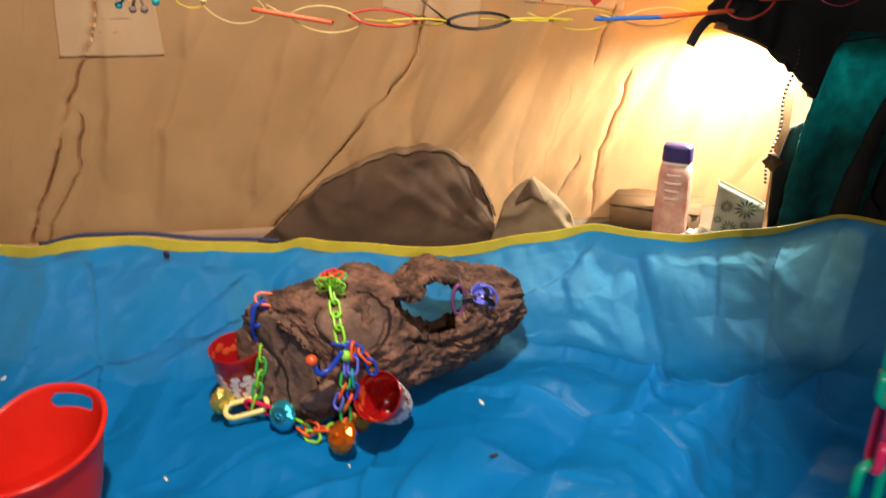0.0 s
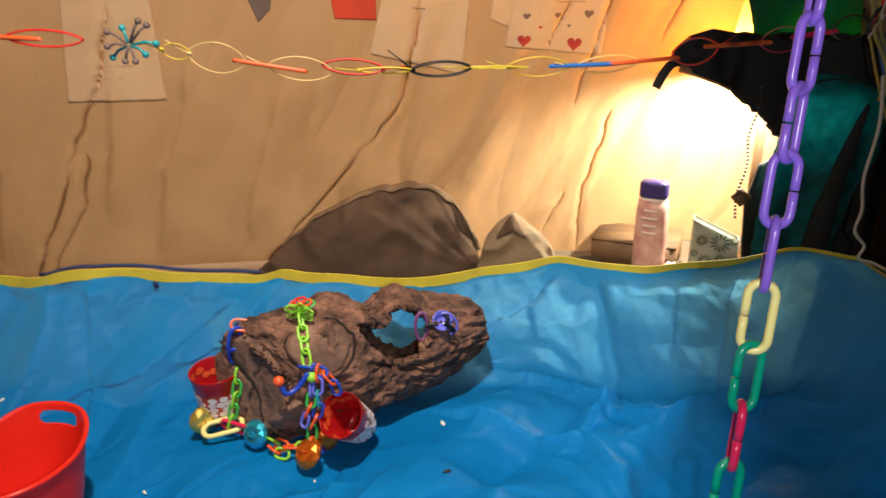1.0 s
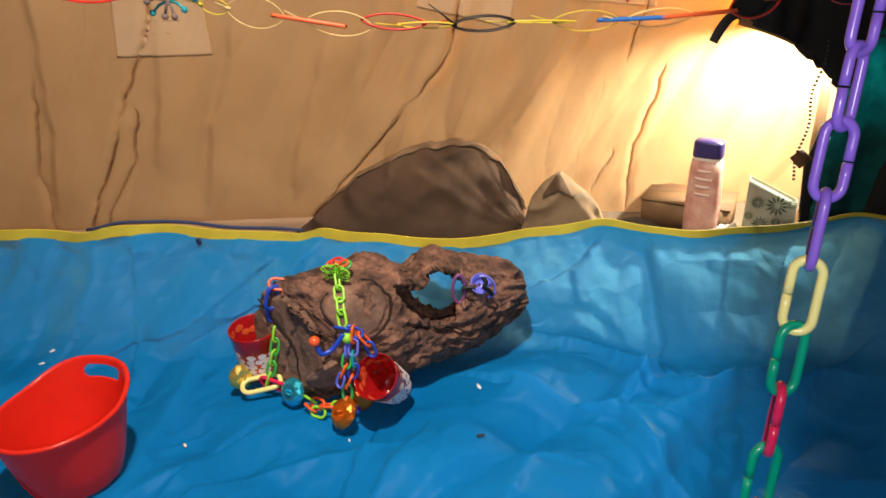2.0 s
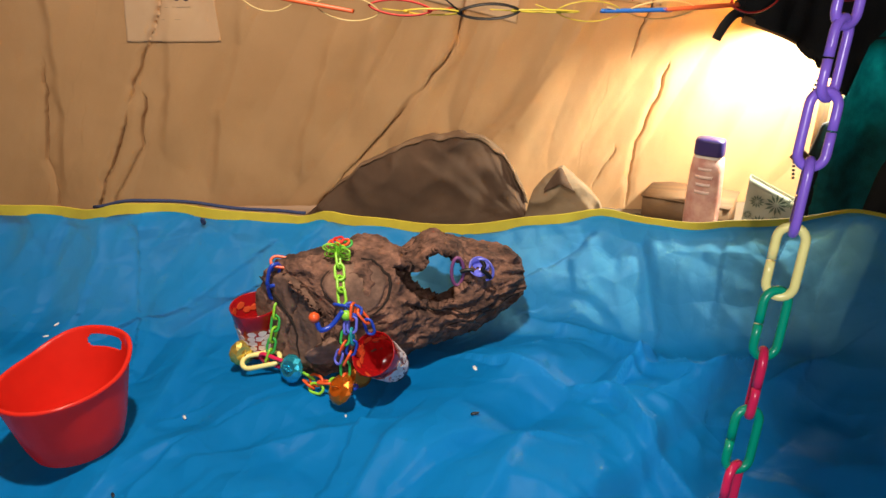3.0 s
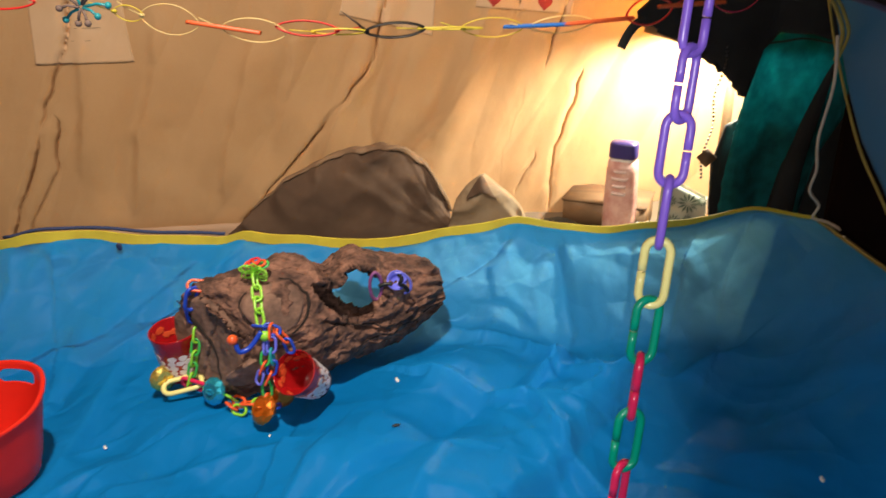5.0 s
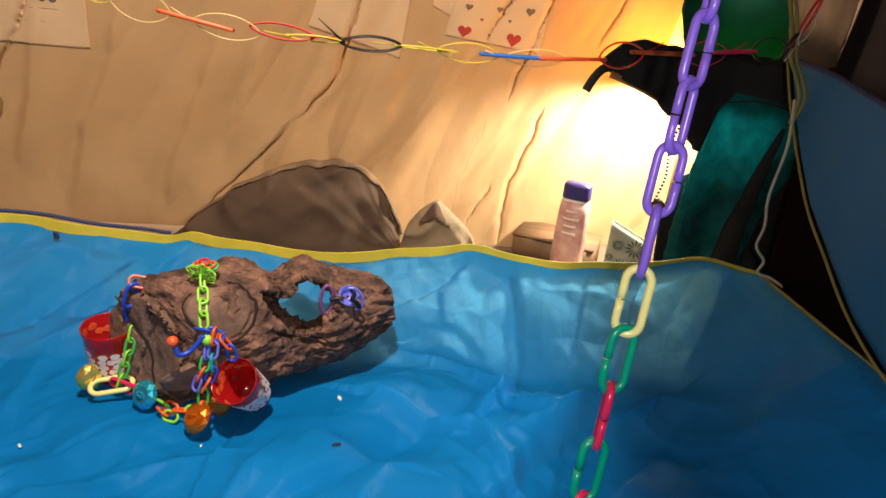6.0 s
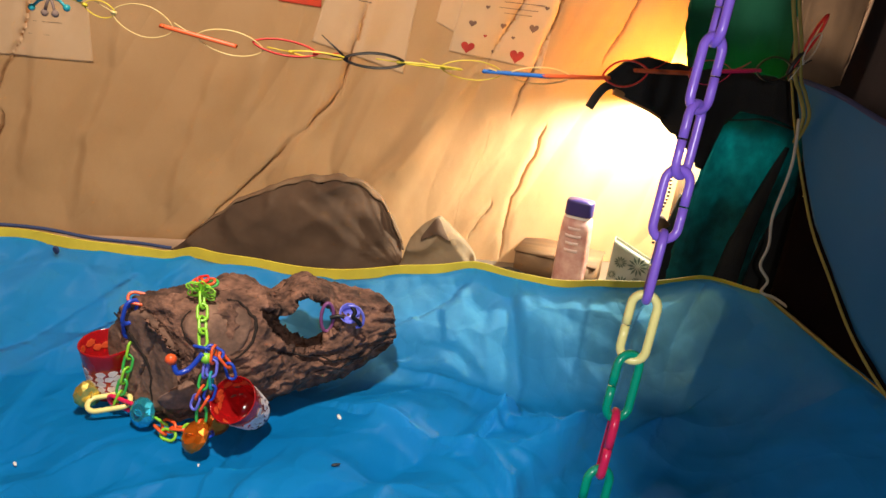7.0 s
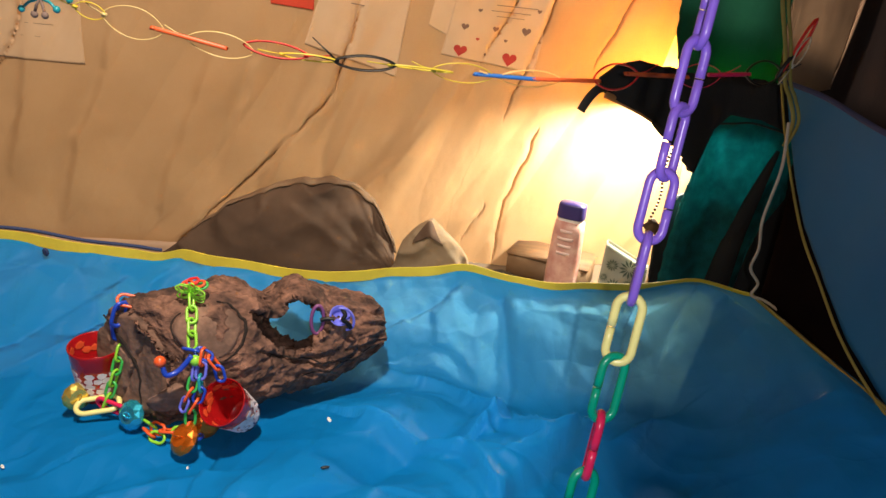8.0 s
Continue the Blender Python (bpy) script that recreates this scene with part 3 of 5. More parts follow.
# splits of the bark: (along, round in degrees) and their width
LOG_CRACKS = [(((-0.088, 64), (-0.066, 42), (-0.044, 20)), 0.0030), (((-0.044, 20), (-0.050, 0), (-0.056, -18)), 0.0026),
              (((0.06, 20), (0.10, 4), (0.15, -6)), 0.0022), (((0.16, -20), (0.21, -8), (0.255, 2)), 0.0022)]


def log_point(s, th, extra=0.0):
    r = line_at(LOG_R, s)
    c, sn = math.cos(th), math.sin(th)
    px, py = c * 0.085, sn * 0.085
    k = fbm(s * 9, px * 16, py * 16 + 2, 4)
    fine = fbm(s * 40, px * 70, py * 70, 4)
    ridge = 1 - 2 * abs(fbm(s * 14, px * 45, py * 45 + 5, 3))
    r = r * (1 + 0.10 * k) + 0.0066 * fine + 0.0020 * ridge + extra
    # hump on the back near the window and dip before it
    r += 0.014 * math.exp(-((s - 0.125) / 0.025) ** 2) * smoothstep(0.3, 1.0, sn)
    r -= 0.012 * math.exp(-((s - 0.085) / 0.02) ** 2) * smoothstep(0.3, 1.0, sn)
    # lump on the back before the dip, and a lighter underside towards the open end
    r += 0.011 * math.exp(-((s - 0.036) / 0.024) ** 2) * smoothstep(0.55, 1.0, sn) * smoothstep(0.5, -0.2, c)
    r += 0.003 * smoothstep(-0.09, -0.02, s) * smoothstep(0.06, 0.0, s) * smoothstep(0.5, 1.0, sn)
    r -= 0.010 * smoothstep(0.06, 0.16, s) * smoothstep(0.0, -0.7, sn)
    r -= 0.007 * max(0.0, fbm(s * 26 + 4, px * 60, py * 60 + 9, 2)) * smoothstep(0.10, 0.20, s)
    for line, wide in LOG_CRACKS:
        for (sa, ta), (sb, tb) in zip(line, line[1:]):
            dt = (math.degrees(th) + 180) % 360 - 180
            ax, ay, bx, by = sa, radians(ta) * 0.08, sb, radians(tb) * 0.08
            qx, qy = s + 0.004 * fbm(th * 9, s * 40, 2.0, 2), radians(dt) * 0.08
            k = max(0.0, min(1.0, ((qx - ax) * (bx - ax) + (qy - ay) * (by - ay)) / ((bx - ax) ** 2 + (by - ay) ** 2)))
            d = math.hypot(qx - ax - k * (bx - ax), qy - ay - k * (by - ay))
            if d < 4 * wide:
                r -= 0.0095 * math.exp(-(d / wide) ** 2)
    h = 0.076 - 0.002 * smoothstep(0.1, 0.3, s)
    p = LOG_O + LOG_D * (s + 0.010 * k) + LOG_N * (r * c) + UP * (h + r * sn)
    # the closed end is cut off aslant
    over = (p - END_O).dot(END_N)
    if over > -0.03:
        p -= END_N * 0.465 * (over + math.sqrt(over * over + 0.00006))
    p.z = max(p.z, 0.001)
    return p


def build_log():
    log = thing("cork_log", LOG_O, "hollow brown cork bark log with a ragged window", "log")
    nu, nv = 250, 230

    def place(i, j):
        return log_point(-0.105 + 0.341 * i / nu, 2 * math.pi * j / nv)

    window = [(0.050, 56), (0.075, 62), (0.104, 70), (0.128, 62), (0.148, 47), (0.148, 31), (0.130, 20), (0.096, 5), (0.078, 20), (0.062, 40)]

    def hole(s, th):
        th = (th + math.pi) % (2 * math.pi) - math.pi
        wob = fbm(s * 34, th * 5, 1.0, 3)
        a, b = s + 0.005 * wob, math.degrees(th) + 4 * fbm(s * 60, th * 9, 6.0, 3)
        front = False
        for (xa, ya), (xb, yb) in zip(window, window[1:] + window[:1]):
            if (ya > b) != (yb > b) and a < xa + (xb - xa) * (b - ya) / (yb - ya):
                front = not front
        back = ((s - 0.164) / 0.060) ** 2 + (((th + 2 * math.pi) % (2 * math.pi) - radians(172)) / radians(42)) ** 2 + 0.18 * wob < 1
        return front or back

    bm = bmesh.new()
    rows = [[bm.verts.new(place(i, j)) for j in range(nv)] for i in range(nu + 1)]
    for i in range(nu):
        for j in range(nv):
            if not hole(-0.105 + 0.341 * (i + 0.5) / nu, 2 * math.pi * (j + 0.5) / nv):
                bm.faces.new((rows[i][j], rows[i + 1][j], rows[i + 1][(j + 1) % nv], rows[i][(j + 1) % nv]))
    mid = bm.verts.new(log_point(-0.105, 0).lerp(log_point(-0.105, math.pi), 0.5) + LOG_D * 0.001)
    ring = rows[0]
    inner = [bm.verts.new(v.co.lerp(mid.co, 0.5) + LOG_D * 0.001) for k, v in enumerate(ring)]
    for j in range(nv):
        bm.faces.new((ring[j], ring[(j + 1) % nv], inner[(j + 1) % nv], inner[j]))
        bm.faces.new((inner[j], inner[(j + 1) % nv], mid))
    loose = [v for v in bm.verts if not v.link_faces]
    bmesh.ops.delete(bm, geom=loose, context="VERTS")
    shell = part("bark_shell", bm, BARK, log, "rough brown cork bark")
    thicken(shell, 0.011)

    # smooth weathered knots grown on the bark
    def knot(s0, th0, ws, wt, lift, tag):
        bm = bmesh.new()

        def pad(u, v):
            a, rr = 2 * math.pi * u, v
            s = s0 + ws * rr * math.cos(a) * (1 + 0.08 * math.sin(3 * a + s0 * 9))
            th = th0 + wt * rr * math.sin(a)
            p = log_point(s, th)
            flat = LOG_O + LOG_D * s + LOG_N * ((line_at(LOG_R, s) + lift) * math.cos(th)) + UP * (0.075 + (line_at(LOG_R, s) + lift) * math.sin(th))
            q = p.lerp(flat, smoothstep(1.0, 0.82, rr))
            q += 0.0012 * fbm(s * 60, th * 5, 3.0) * LOG_N
            return q if rr < 0.999 else p - (LOG_N * math.cos(th) + UP * math.sin(th)) * 0.008
        sheet(bm, pad, 40, 10)
        bmesh.ops.remove_doubles(bm, verts=bm.verts, dist=1e-5)
        part("knot", bm, BARK_CUT, log, tag)

    # flat split face of the closed end
    e1 = END_N.cross(UP).normalized()
    e2 = e1.cross(END_N)

    def face(u, v):
        a = 2 * math.pi * u
        rr = v * (0.066 + 0.007 * fbm(2 * math.cos(a), 2 * math.sin(a), 4.0, 2))
        x, y = rr * math.cos(a), rr * math.sin(a)
        lift = 0.0045 * smoothstep(1.0, 0.9, v) + 0.0022 * fbm(x * 60, y * 26, 1.0, 3) - 0.007 * math.exp(-((x + 0.008 + 0.35 * y + 0.005 * fbm(y * 50, 2.0)) / 0.0018) ** 2)
        lift -= 0.005 * math.exp(-((y - 0.012 - 0.3 * x + 0.004 * fbm(x * 50, 5.0)) / 0.0016) ** 2) * smoothstep(0.0, 0.02, x)
        return END_O + e1 * x + e2 * (y - 0.004) + END_N * (lift + 0.002)
    bm = sheet(bmesh.new(), face, 90, 34)
    bmesh.ops.remove_doubles(bm, verts=bm.verts, dist=1e-5)
    part("end_face", bm, BARK_CUT, log, "split grey-brown face of the closed end")
    knot(-0.003, radians(44), 0.043, radians(26), 0.006, "flat grey-brown knot with a raised edge")
    knot(-0.052, radians(-16), 0.028, radians(16), 0.000, "brown knot near the floor")
    # dark strips laid on the bark: the shade inside splits, put into their colour
    def split(path, wide):
        n = len(path)
        r = [wide * (0.35 + 0.65 * math.sin(math.pi * (k + 0.5) / n)) * (1 + 0.35 * fbm(k * 0.6, wide * 900)) for k in range(n)]
        part("split", sweep(bmesh.new(), path, r, seg=8), SPLIT_SHADE, log, "dark strip, shade of a split put into its colour")
    arc = [(-0.003 + 0.045 * math.cos(a) + 0.002 * fbm(a * 4, 1.0), radians(44) + radians(27) * math.sin(a)) for a in np.linspace(-1.25, 1.2, 26)]
    split([log_point(a, b, 0.0006) for a, b in arc], 0.0021)
    arc = [(-0.003 + 0.045 * math.cos(a), radians(44) + radians(27) * math.sin(a)) for a in np.linspace(2.2, 3.6, 14)]
    split([log_point(a, b, 0.0002) for a, b in arc], 0.0013)
    split([log_point(a, b, 0.0004) for a, b in ((0.07 + 0.006 * k, radians(14 - 1.1 * k + 3 * fbm(k * 0.5, 3.0))) for k in range(17))], 0.0013)
    split([log_point(a, b, 0.0004) for a, b in ((0.10 + 0.007 * k, radians(-16 + 1.0 * k + 4 * fbm(k * 0.5, 8.0))) for k in range(19))], 0.0012)
    edge = [(0.050, 0.044), (0.036, 0.037), (0.022, 0.027), (0.008, 0.018), (-0.006, 0.006), (-0.018, -0.006), (-0.023, -0.018), (-0.022, -0.032), (-0.026, -0.046), (-0.024, -0.062)]
    split([END_O + e1 * x + e2 * y + END_N * 0.0062 for x, y in edge], 0.0023)
    # clipped-on blue feeding dish beside the window, and a mauve ring hooked over its edge
    dish = part("feeder_dish", lathe_mesh([(0.002, -0.008), (0.010, -0.007), (0.0138, 0.006), (0.0124, 0.006), (0.0090, -0.003), (0.002, -0.004)],
                pose(0.001, 1.059, 0.131, 46, 30, 0)), LILAC, log, "blue plastic dish clipped beside the window")
    bm = bmesh.new()
    sweep(bm, curve_points([(0.006, 1.052, 0.146), (0.011, 1.050, 0.139), (0.009, 1.048, 0.133), (0.015, 1.050, 0.128), (0.019, 1.052, 0.121)]), 0.0030)
    part("dish_clip", bm, BLACK_PL, dish, "black clip")
    bm = bmesh.new()
    sweep(bm, curve_points([(0.002, 1.050, 0.147), (0.013, 1.052, 0.146), (0.021, 1.054, 0.135), (0.021, 1.054, 0.122), (0.013, 1.052, 0.117)]), 0.0018)
    part("dish_hook", bm, LILAC, dish, "blue wire hook of the dish")
    bm = bmesh.new()
    sweep(bm, [Vector((-0.024 + 0.007 * math.cos(a), 1.046 + 0.004 * math.cos(a), 0.128 + 0.020 * math.sin(a))) for a in np.linspace(0, 2 * math.pi, 25)[:-1]], 0.0024, closed=True)
    part("ring", bm, MAUVE, log, "mauve plastic ring hooked over the window edge")
    bm = bmesh.new()
    sweep(bm, curve_points([(-0.020, 1.046, 0.128), (-0.011, 1.048, 0.131), (-0.003, 1.050, 0.130)]), 0.0030)
    part("peg", bm, BLACK_PL, log, "black peg between ring and dish")
    return log


def lathe_mesh(profile, m, seg=32):
    bm = bmesh.new()
    lathe(bm, profile, seg, m)
    return bm


build_log()


# ---- plastic chains ----
def link_line(length, width, steps=10, gap=0.0):
    """The oval of a link in its own x-z plane, round its centre."""
    r = width / 2
    half = length / 2 - r
    pts = []
    for k in range(steps + 1):
        a = math.pi * k / steps
        pts.append(Vector((r * math.cos(a), 0, half + r * math.sin(a))))
    pts += [Vector((-r, 0, half * f)) for f in (0.5, 0.0, -0.5)]
    for k in range(steps + 1):
        a = math.pi + math.pi * k / steps
        pts.append(Vector((r * math.cos(a), 0, -half + r * math.sin(a))))
    pts += [Vector((r, 0, half * f)) for f in (-0.5, -0.03)]
    if gap:
        # an opening in one long side
        return [Vector((r, 0, half * 0.055))] + [Vector((r, 0, half * 0.6))] + pts
    return pts


def add_link(name, parent, mat, centre, down, face, length, width, wire, gap=True, label=""):
    """One open link; down: its long axis, face: normal of its oval."""
    down, face = Vector(down).normalized(), Vector(face)
    face = (face - down * face.dot(down)).normalized()
    side = face.cross(down)
    m = Matrix.Translation(centre) @ Matrix((side, face, -down)).transposed().to_4x4()
    bm = bmesh.new()
    sweep(bm, [m @ p for p in link_line(length, width, 10, gap)], wire, closed=not gap, seg=10)
    return part(name, bm, mat, parent, label)


def build_hanging_chain():
    chain = thing("plastic_chain", (0.292, 0.70, 0.75), "hanging chain of large purple, yellow, green and red plastic links", "chain")
    pitch = 0.0400
    colours = [PINK, GREEN, PINK, GREEN, CREAM] + [PURPLE] * 10
    names = ["red", "green", "red", "green", "pale yellow"] + ["purple"] * 10
    turns = (58, 20, 85, 22, 352, 262, 190, 52, 215, 275, 190, 270, 200, 265, 195)
    down = Vector((0.080, 0.184, 1.0)).normalized()
    for k, (mat, tone) in enumerate(zip(colours, names)):
        x, y, z = Vector((0.2845, 0.638, 0.3870)) + down * (pitch * (4 - k) * -1 - 0.0246)
        turn = radians(turns[k])
        add_link("link", chain, mat, (x, y, z), down, (math.sin(turn), -math.cos(turn), 0), 0.0440, 0.0162, 0.0029, True, f"{tone} open plastic link")
    z += pitch
    bm = sweep(bmesh.new(), [(x, y + 0.01, z - 0.022), (x + 0.002, y + 0.02, 0.86), (x + 0.003, y + 0.03, 0.90)], 0.002)
    part("string", bm, CORD, chain, "thin string up to the added shade flap")


build_hanging_chain()


# ---- cups, gems and small chains tied to the log ----
def build_cup(where, m, label):
    """A small tapered see-through cup; m turns it about its foot."""
    cup = thing("plastic_cup", where, label, "cup", "red cups tied to the log")
    base = Matrix.Translation(where) @ m
    bm = bmesh.new()
    lathe(bm, [(0.0005, 0.002), (0.0215, 0.002), (0.0235, 0.006), (0.0320, 0.0745), (0.0328, 0.076), (0.0338, 0.075), (0.0330, 0.0715), (0.0250, 0.003), (0.0225, 0.0), (0.0005, 0.0)], 44, base)
    part("cup_body", bm, CUP_RED, cup, "red translucent plastic")

    # printed band of cracked white cells and orange cells above it on the inside
    def patch(name, mat, z0, z1, rows, cols, out, keep, seed):
        rng = random.Random(seed)
        bm = bmesh.new()
        for i in range(rows):
            for j in range(cols):
                if rng.random() > keep:
                    continue
                zc = z0 + (z1 - z0) * (i + 0.5) / rows
                ac = 2 * math.pi * (j + 0.5 * (i % 2) + rng.uniform(-0.2, 0.2)) / cols
                hz, ha = (z1 - z0) / rows * 0.54, 2 * math.pi / cols * 0.50
                n = rng.choice((5, 6, 6, 7))
                tilt = rng.uniform(0, 6)
                ring = []
                for k in range(n):
                    q = tilt + 2 * math.pi * k / n
                    a, z = ac + ha * 1.08 * math.cos(q) * rng.uniform(0.72, 1.12), zc + hz * 1.12 * math.sin(q) * rng.uniform(0.72, 1.12)
                    r = 0.0250 + (z - 0.003) / 0.0685 * 0.0080 + out
                    ring.append(bm.verts.new(base @ Vector((r * math.cos(a), r * math.sin(a), z))))
                bm.faces.new(ring)
        ob = part(name, bm, mat, cup, smooth=False)
        thicken(ob, 0.0004, 0)
        return ob
    tagged(patch("white_print", CUP_WHITE, 0.010, 0.050, 5, 15, 0.0006, 0.98, 3), "white cracked-cell print round the cup")
    tagged(patch("orange_print", CUP_ORANGE, 0.050, 0.068, 2, 14, -0.0022, 0.75, 8), "orange flower print inside the rim")
    return cup


build_cup((-0.288, 0.986, 0.004), pose(0, 0, 0, 4, -2, 20), "upright red translucent cup with white cell print beside the log")
build_cup((-0.086, 0.962, 0.024), Vector((-0.19, -0.69, 0.69)).to_track_quat("Z", "Y").to_matrix().to_4x4() @ Matrix.Scale(0.85, 4), "tipped red translucent cup with white cell print against the log")



def build_gem(where, m, r, mat, label):
    """A faceted plastic jewel with table, crown and point."""
    gem = thing("acrylic_gem", where, label, "gem", "gems tied to the log")
    base = Matrix.Translation(where) @ m
    bm = bmesh.new()
    n = 11
    rings = []
    for radius, height, turn in ((0.58, 0.46, 0.5), (0.86, 0.28, 0.0), (1.0, 0.06, 0.5), (0.56, -0.48, 0.0)):
        rings.append([bm.verts.new(base @ Vector((radius * r * math.cos(a), radius * r * math.sin(a), height * r))) for a in (2 * math.pi * (k + turn) / n for k in range(n))])
    tip = bm.verts.new(base @ Vector((0, 0, -1.0 * r)))
    bm.faces.new(rings[0])
    for q, (upper, lower) in enumerate(zip(rings, rings[1:])):
        for k in range(n):
            j = (k + 1) % n
            if q % 2:
                bm.faces.new((upper[k], upper[j], lower[k]))
                bm.faces.new((lower[k], upper[j], lower[j]))
            else:
                bm.faces.new((upper[k], upper[j], lower[j]))
                bm.faces.new((upper[k], lower[j], lower[k]))
    for k in range(n):
        bm.faces.new((rings[-1][k], tip, rings[-1][(k + 1) % n]))
    part("jewel", bm, mat, gem, smooth=False)
    bm = sweep(bmesh.new(), [base @ Vector((0.25 * r * math.cos(a), 0, 0.5 * r + 0.22 * r * math.sin(a))) for a in np.linspace(0, 6.0, 12)], 0.0010, seg=6)
    part("loop", bm, mat, gem)


build_gem((-0.219, 0.936, 0.0165), pose(0, 0, 0, 62, 25, -30), 0.0190, GEM_BLUE, "sky-blue faceted acrylic gem on the blue floor")
build_gem((-0.137, 0.905, 0.0185), pose(0, 0, 0, 48, -18, -20), 0.0205, GEM_ORANGE, "orange faceted acrylic gem on the blue floor")
build_gem((-0.127, 0.942, 0.018), pose(0, 0, 0, 70, 30, 40), 0.0180, GEM_ORANGE, "orange faceted acrylic gem leaning under the cup")
build_gem((-0.301, 0.954, 0.0175), pose(0, 0, 0, 75, -55, 60), 0.0185, GEM_GOLD, "gold faceted acrylic gem on the blue floor")


def small_chain(label, pts, mats, size=0.021, width=0.0105, wire=0.0017, seed=1):
    """A limp chain of small links along a line, cycling through its colours."""
    rng = random.Random(seed)
    chain = thing("toy_chain", pts[0], label, "toy chain", "small chains on the log")
    line = curve_points(pts, 24)
    step, run, last, k = size * 0.72, 0.0, line[0], 0
    for p, q in zip(line, line[1:]):
        run += (q - p).length
        if run >= step:
            run = 0.0
            down = q - last
            face = Vector((rng.uniform(-0.4, 0.4), -0.8, 0.6)) if k % 2 else Vector((0.9, rng.uniform(-0.2, 0.3), 0.5))
            add_link("link", chain, mats[k % len(mats)], (last + q) / 2, down, face, size, width, wire, False)
            last, k = q.copy(), k + 1
    return chain


small_chain("lime green chain of small plastic links hanging over the log", [(-0.162, 0.978, 0.168), (-0.154, 0.962, 0.152), (-0.147, 0.946, 0.138), (-0.141, 0.935, 0.124)], [LIME], 0.022, 0.011, 0.0018, 2)
small_chain("lime green chain of small links beside the upright cup", [(-0.250, 0.972, 0.088), (-0.252, 0.962, 0.060), (-0.258, 0.956, 0.030), (-0.266, 0.953, 0.006)], [LIME, GRASS], 0.022, 0.011, 0.0018, 3)
small_chain("cobalt blue curved links at the closed end of the log", [(-0.246, 0.985, 0.143), (-0.258, 0.985, 0.132), (-0.262, 0.980, 0.112), (-0.255, 0.975, 0.085)], [COBALT], 0.024, 0.012, 0.0026, 4)
small_chain("orange and green chain of small links hanging to the floor", [(-0.126, 0.932, 0.124), (-0.126, 0.922, 0.094), (-0.125, 0.920, 0.072), (-0.136, 0.916, 0.046), (-0.130, 0.912, 0.016)],
            [ORANGE, LILAC, TEAL_PL, COBALT, ORANGE, GRASS], 0.021, 0.011, 0.0018, 5)
small_chain("cobalt and orange links looped over the front of the log", [(-0.148, 0.932, 0.122), (-0.130, 0.930, 0.122), (-0.112, 0.934, 0.108), (-0.104, 0.934, 0.082)], [COBALT, COBALT, ORANGE], 0.021, 0.011, 0.0018, 6)
small_chain("orange and teal links beside the hanging chain", [(-0.134, 0.928, 0.104), (-0.134, 0.918, 0.080), (-0.142, 0.914, 0.060), (-0.146, 0.912, 0.040)], [LILAC, GRASS, ORANGE], 0.019, 0.0105, 0.0017, 12)
small_chain("mixed orange, green and blue links heaped on the floor", [(-0.2, 0.936, 0.01), (-0.188, 0.928, 0.012), (-0.174, 0.922, 0.012), (-0.16, 0.922, 0.014), (-0.144, 0.922, 0.013), (-0.126, 0.924, 0.011)],
            [LIME, ORANGE, ORANGE, LIME, COBALT, GRASS, LIME], 0.021, 0.012, 0.0019, 7)
small_chain("second heap of orange and green links on the floor", [(-0.196, 0.926, 0.006), (-0.182, 0.916, 0.006), (-0.164, 0.914, 0.006)], [ORANGE, LIME, LIME], 0.020, 0.012, 0.0019, 9)


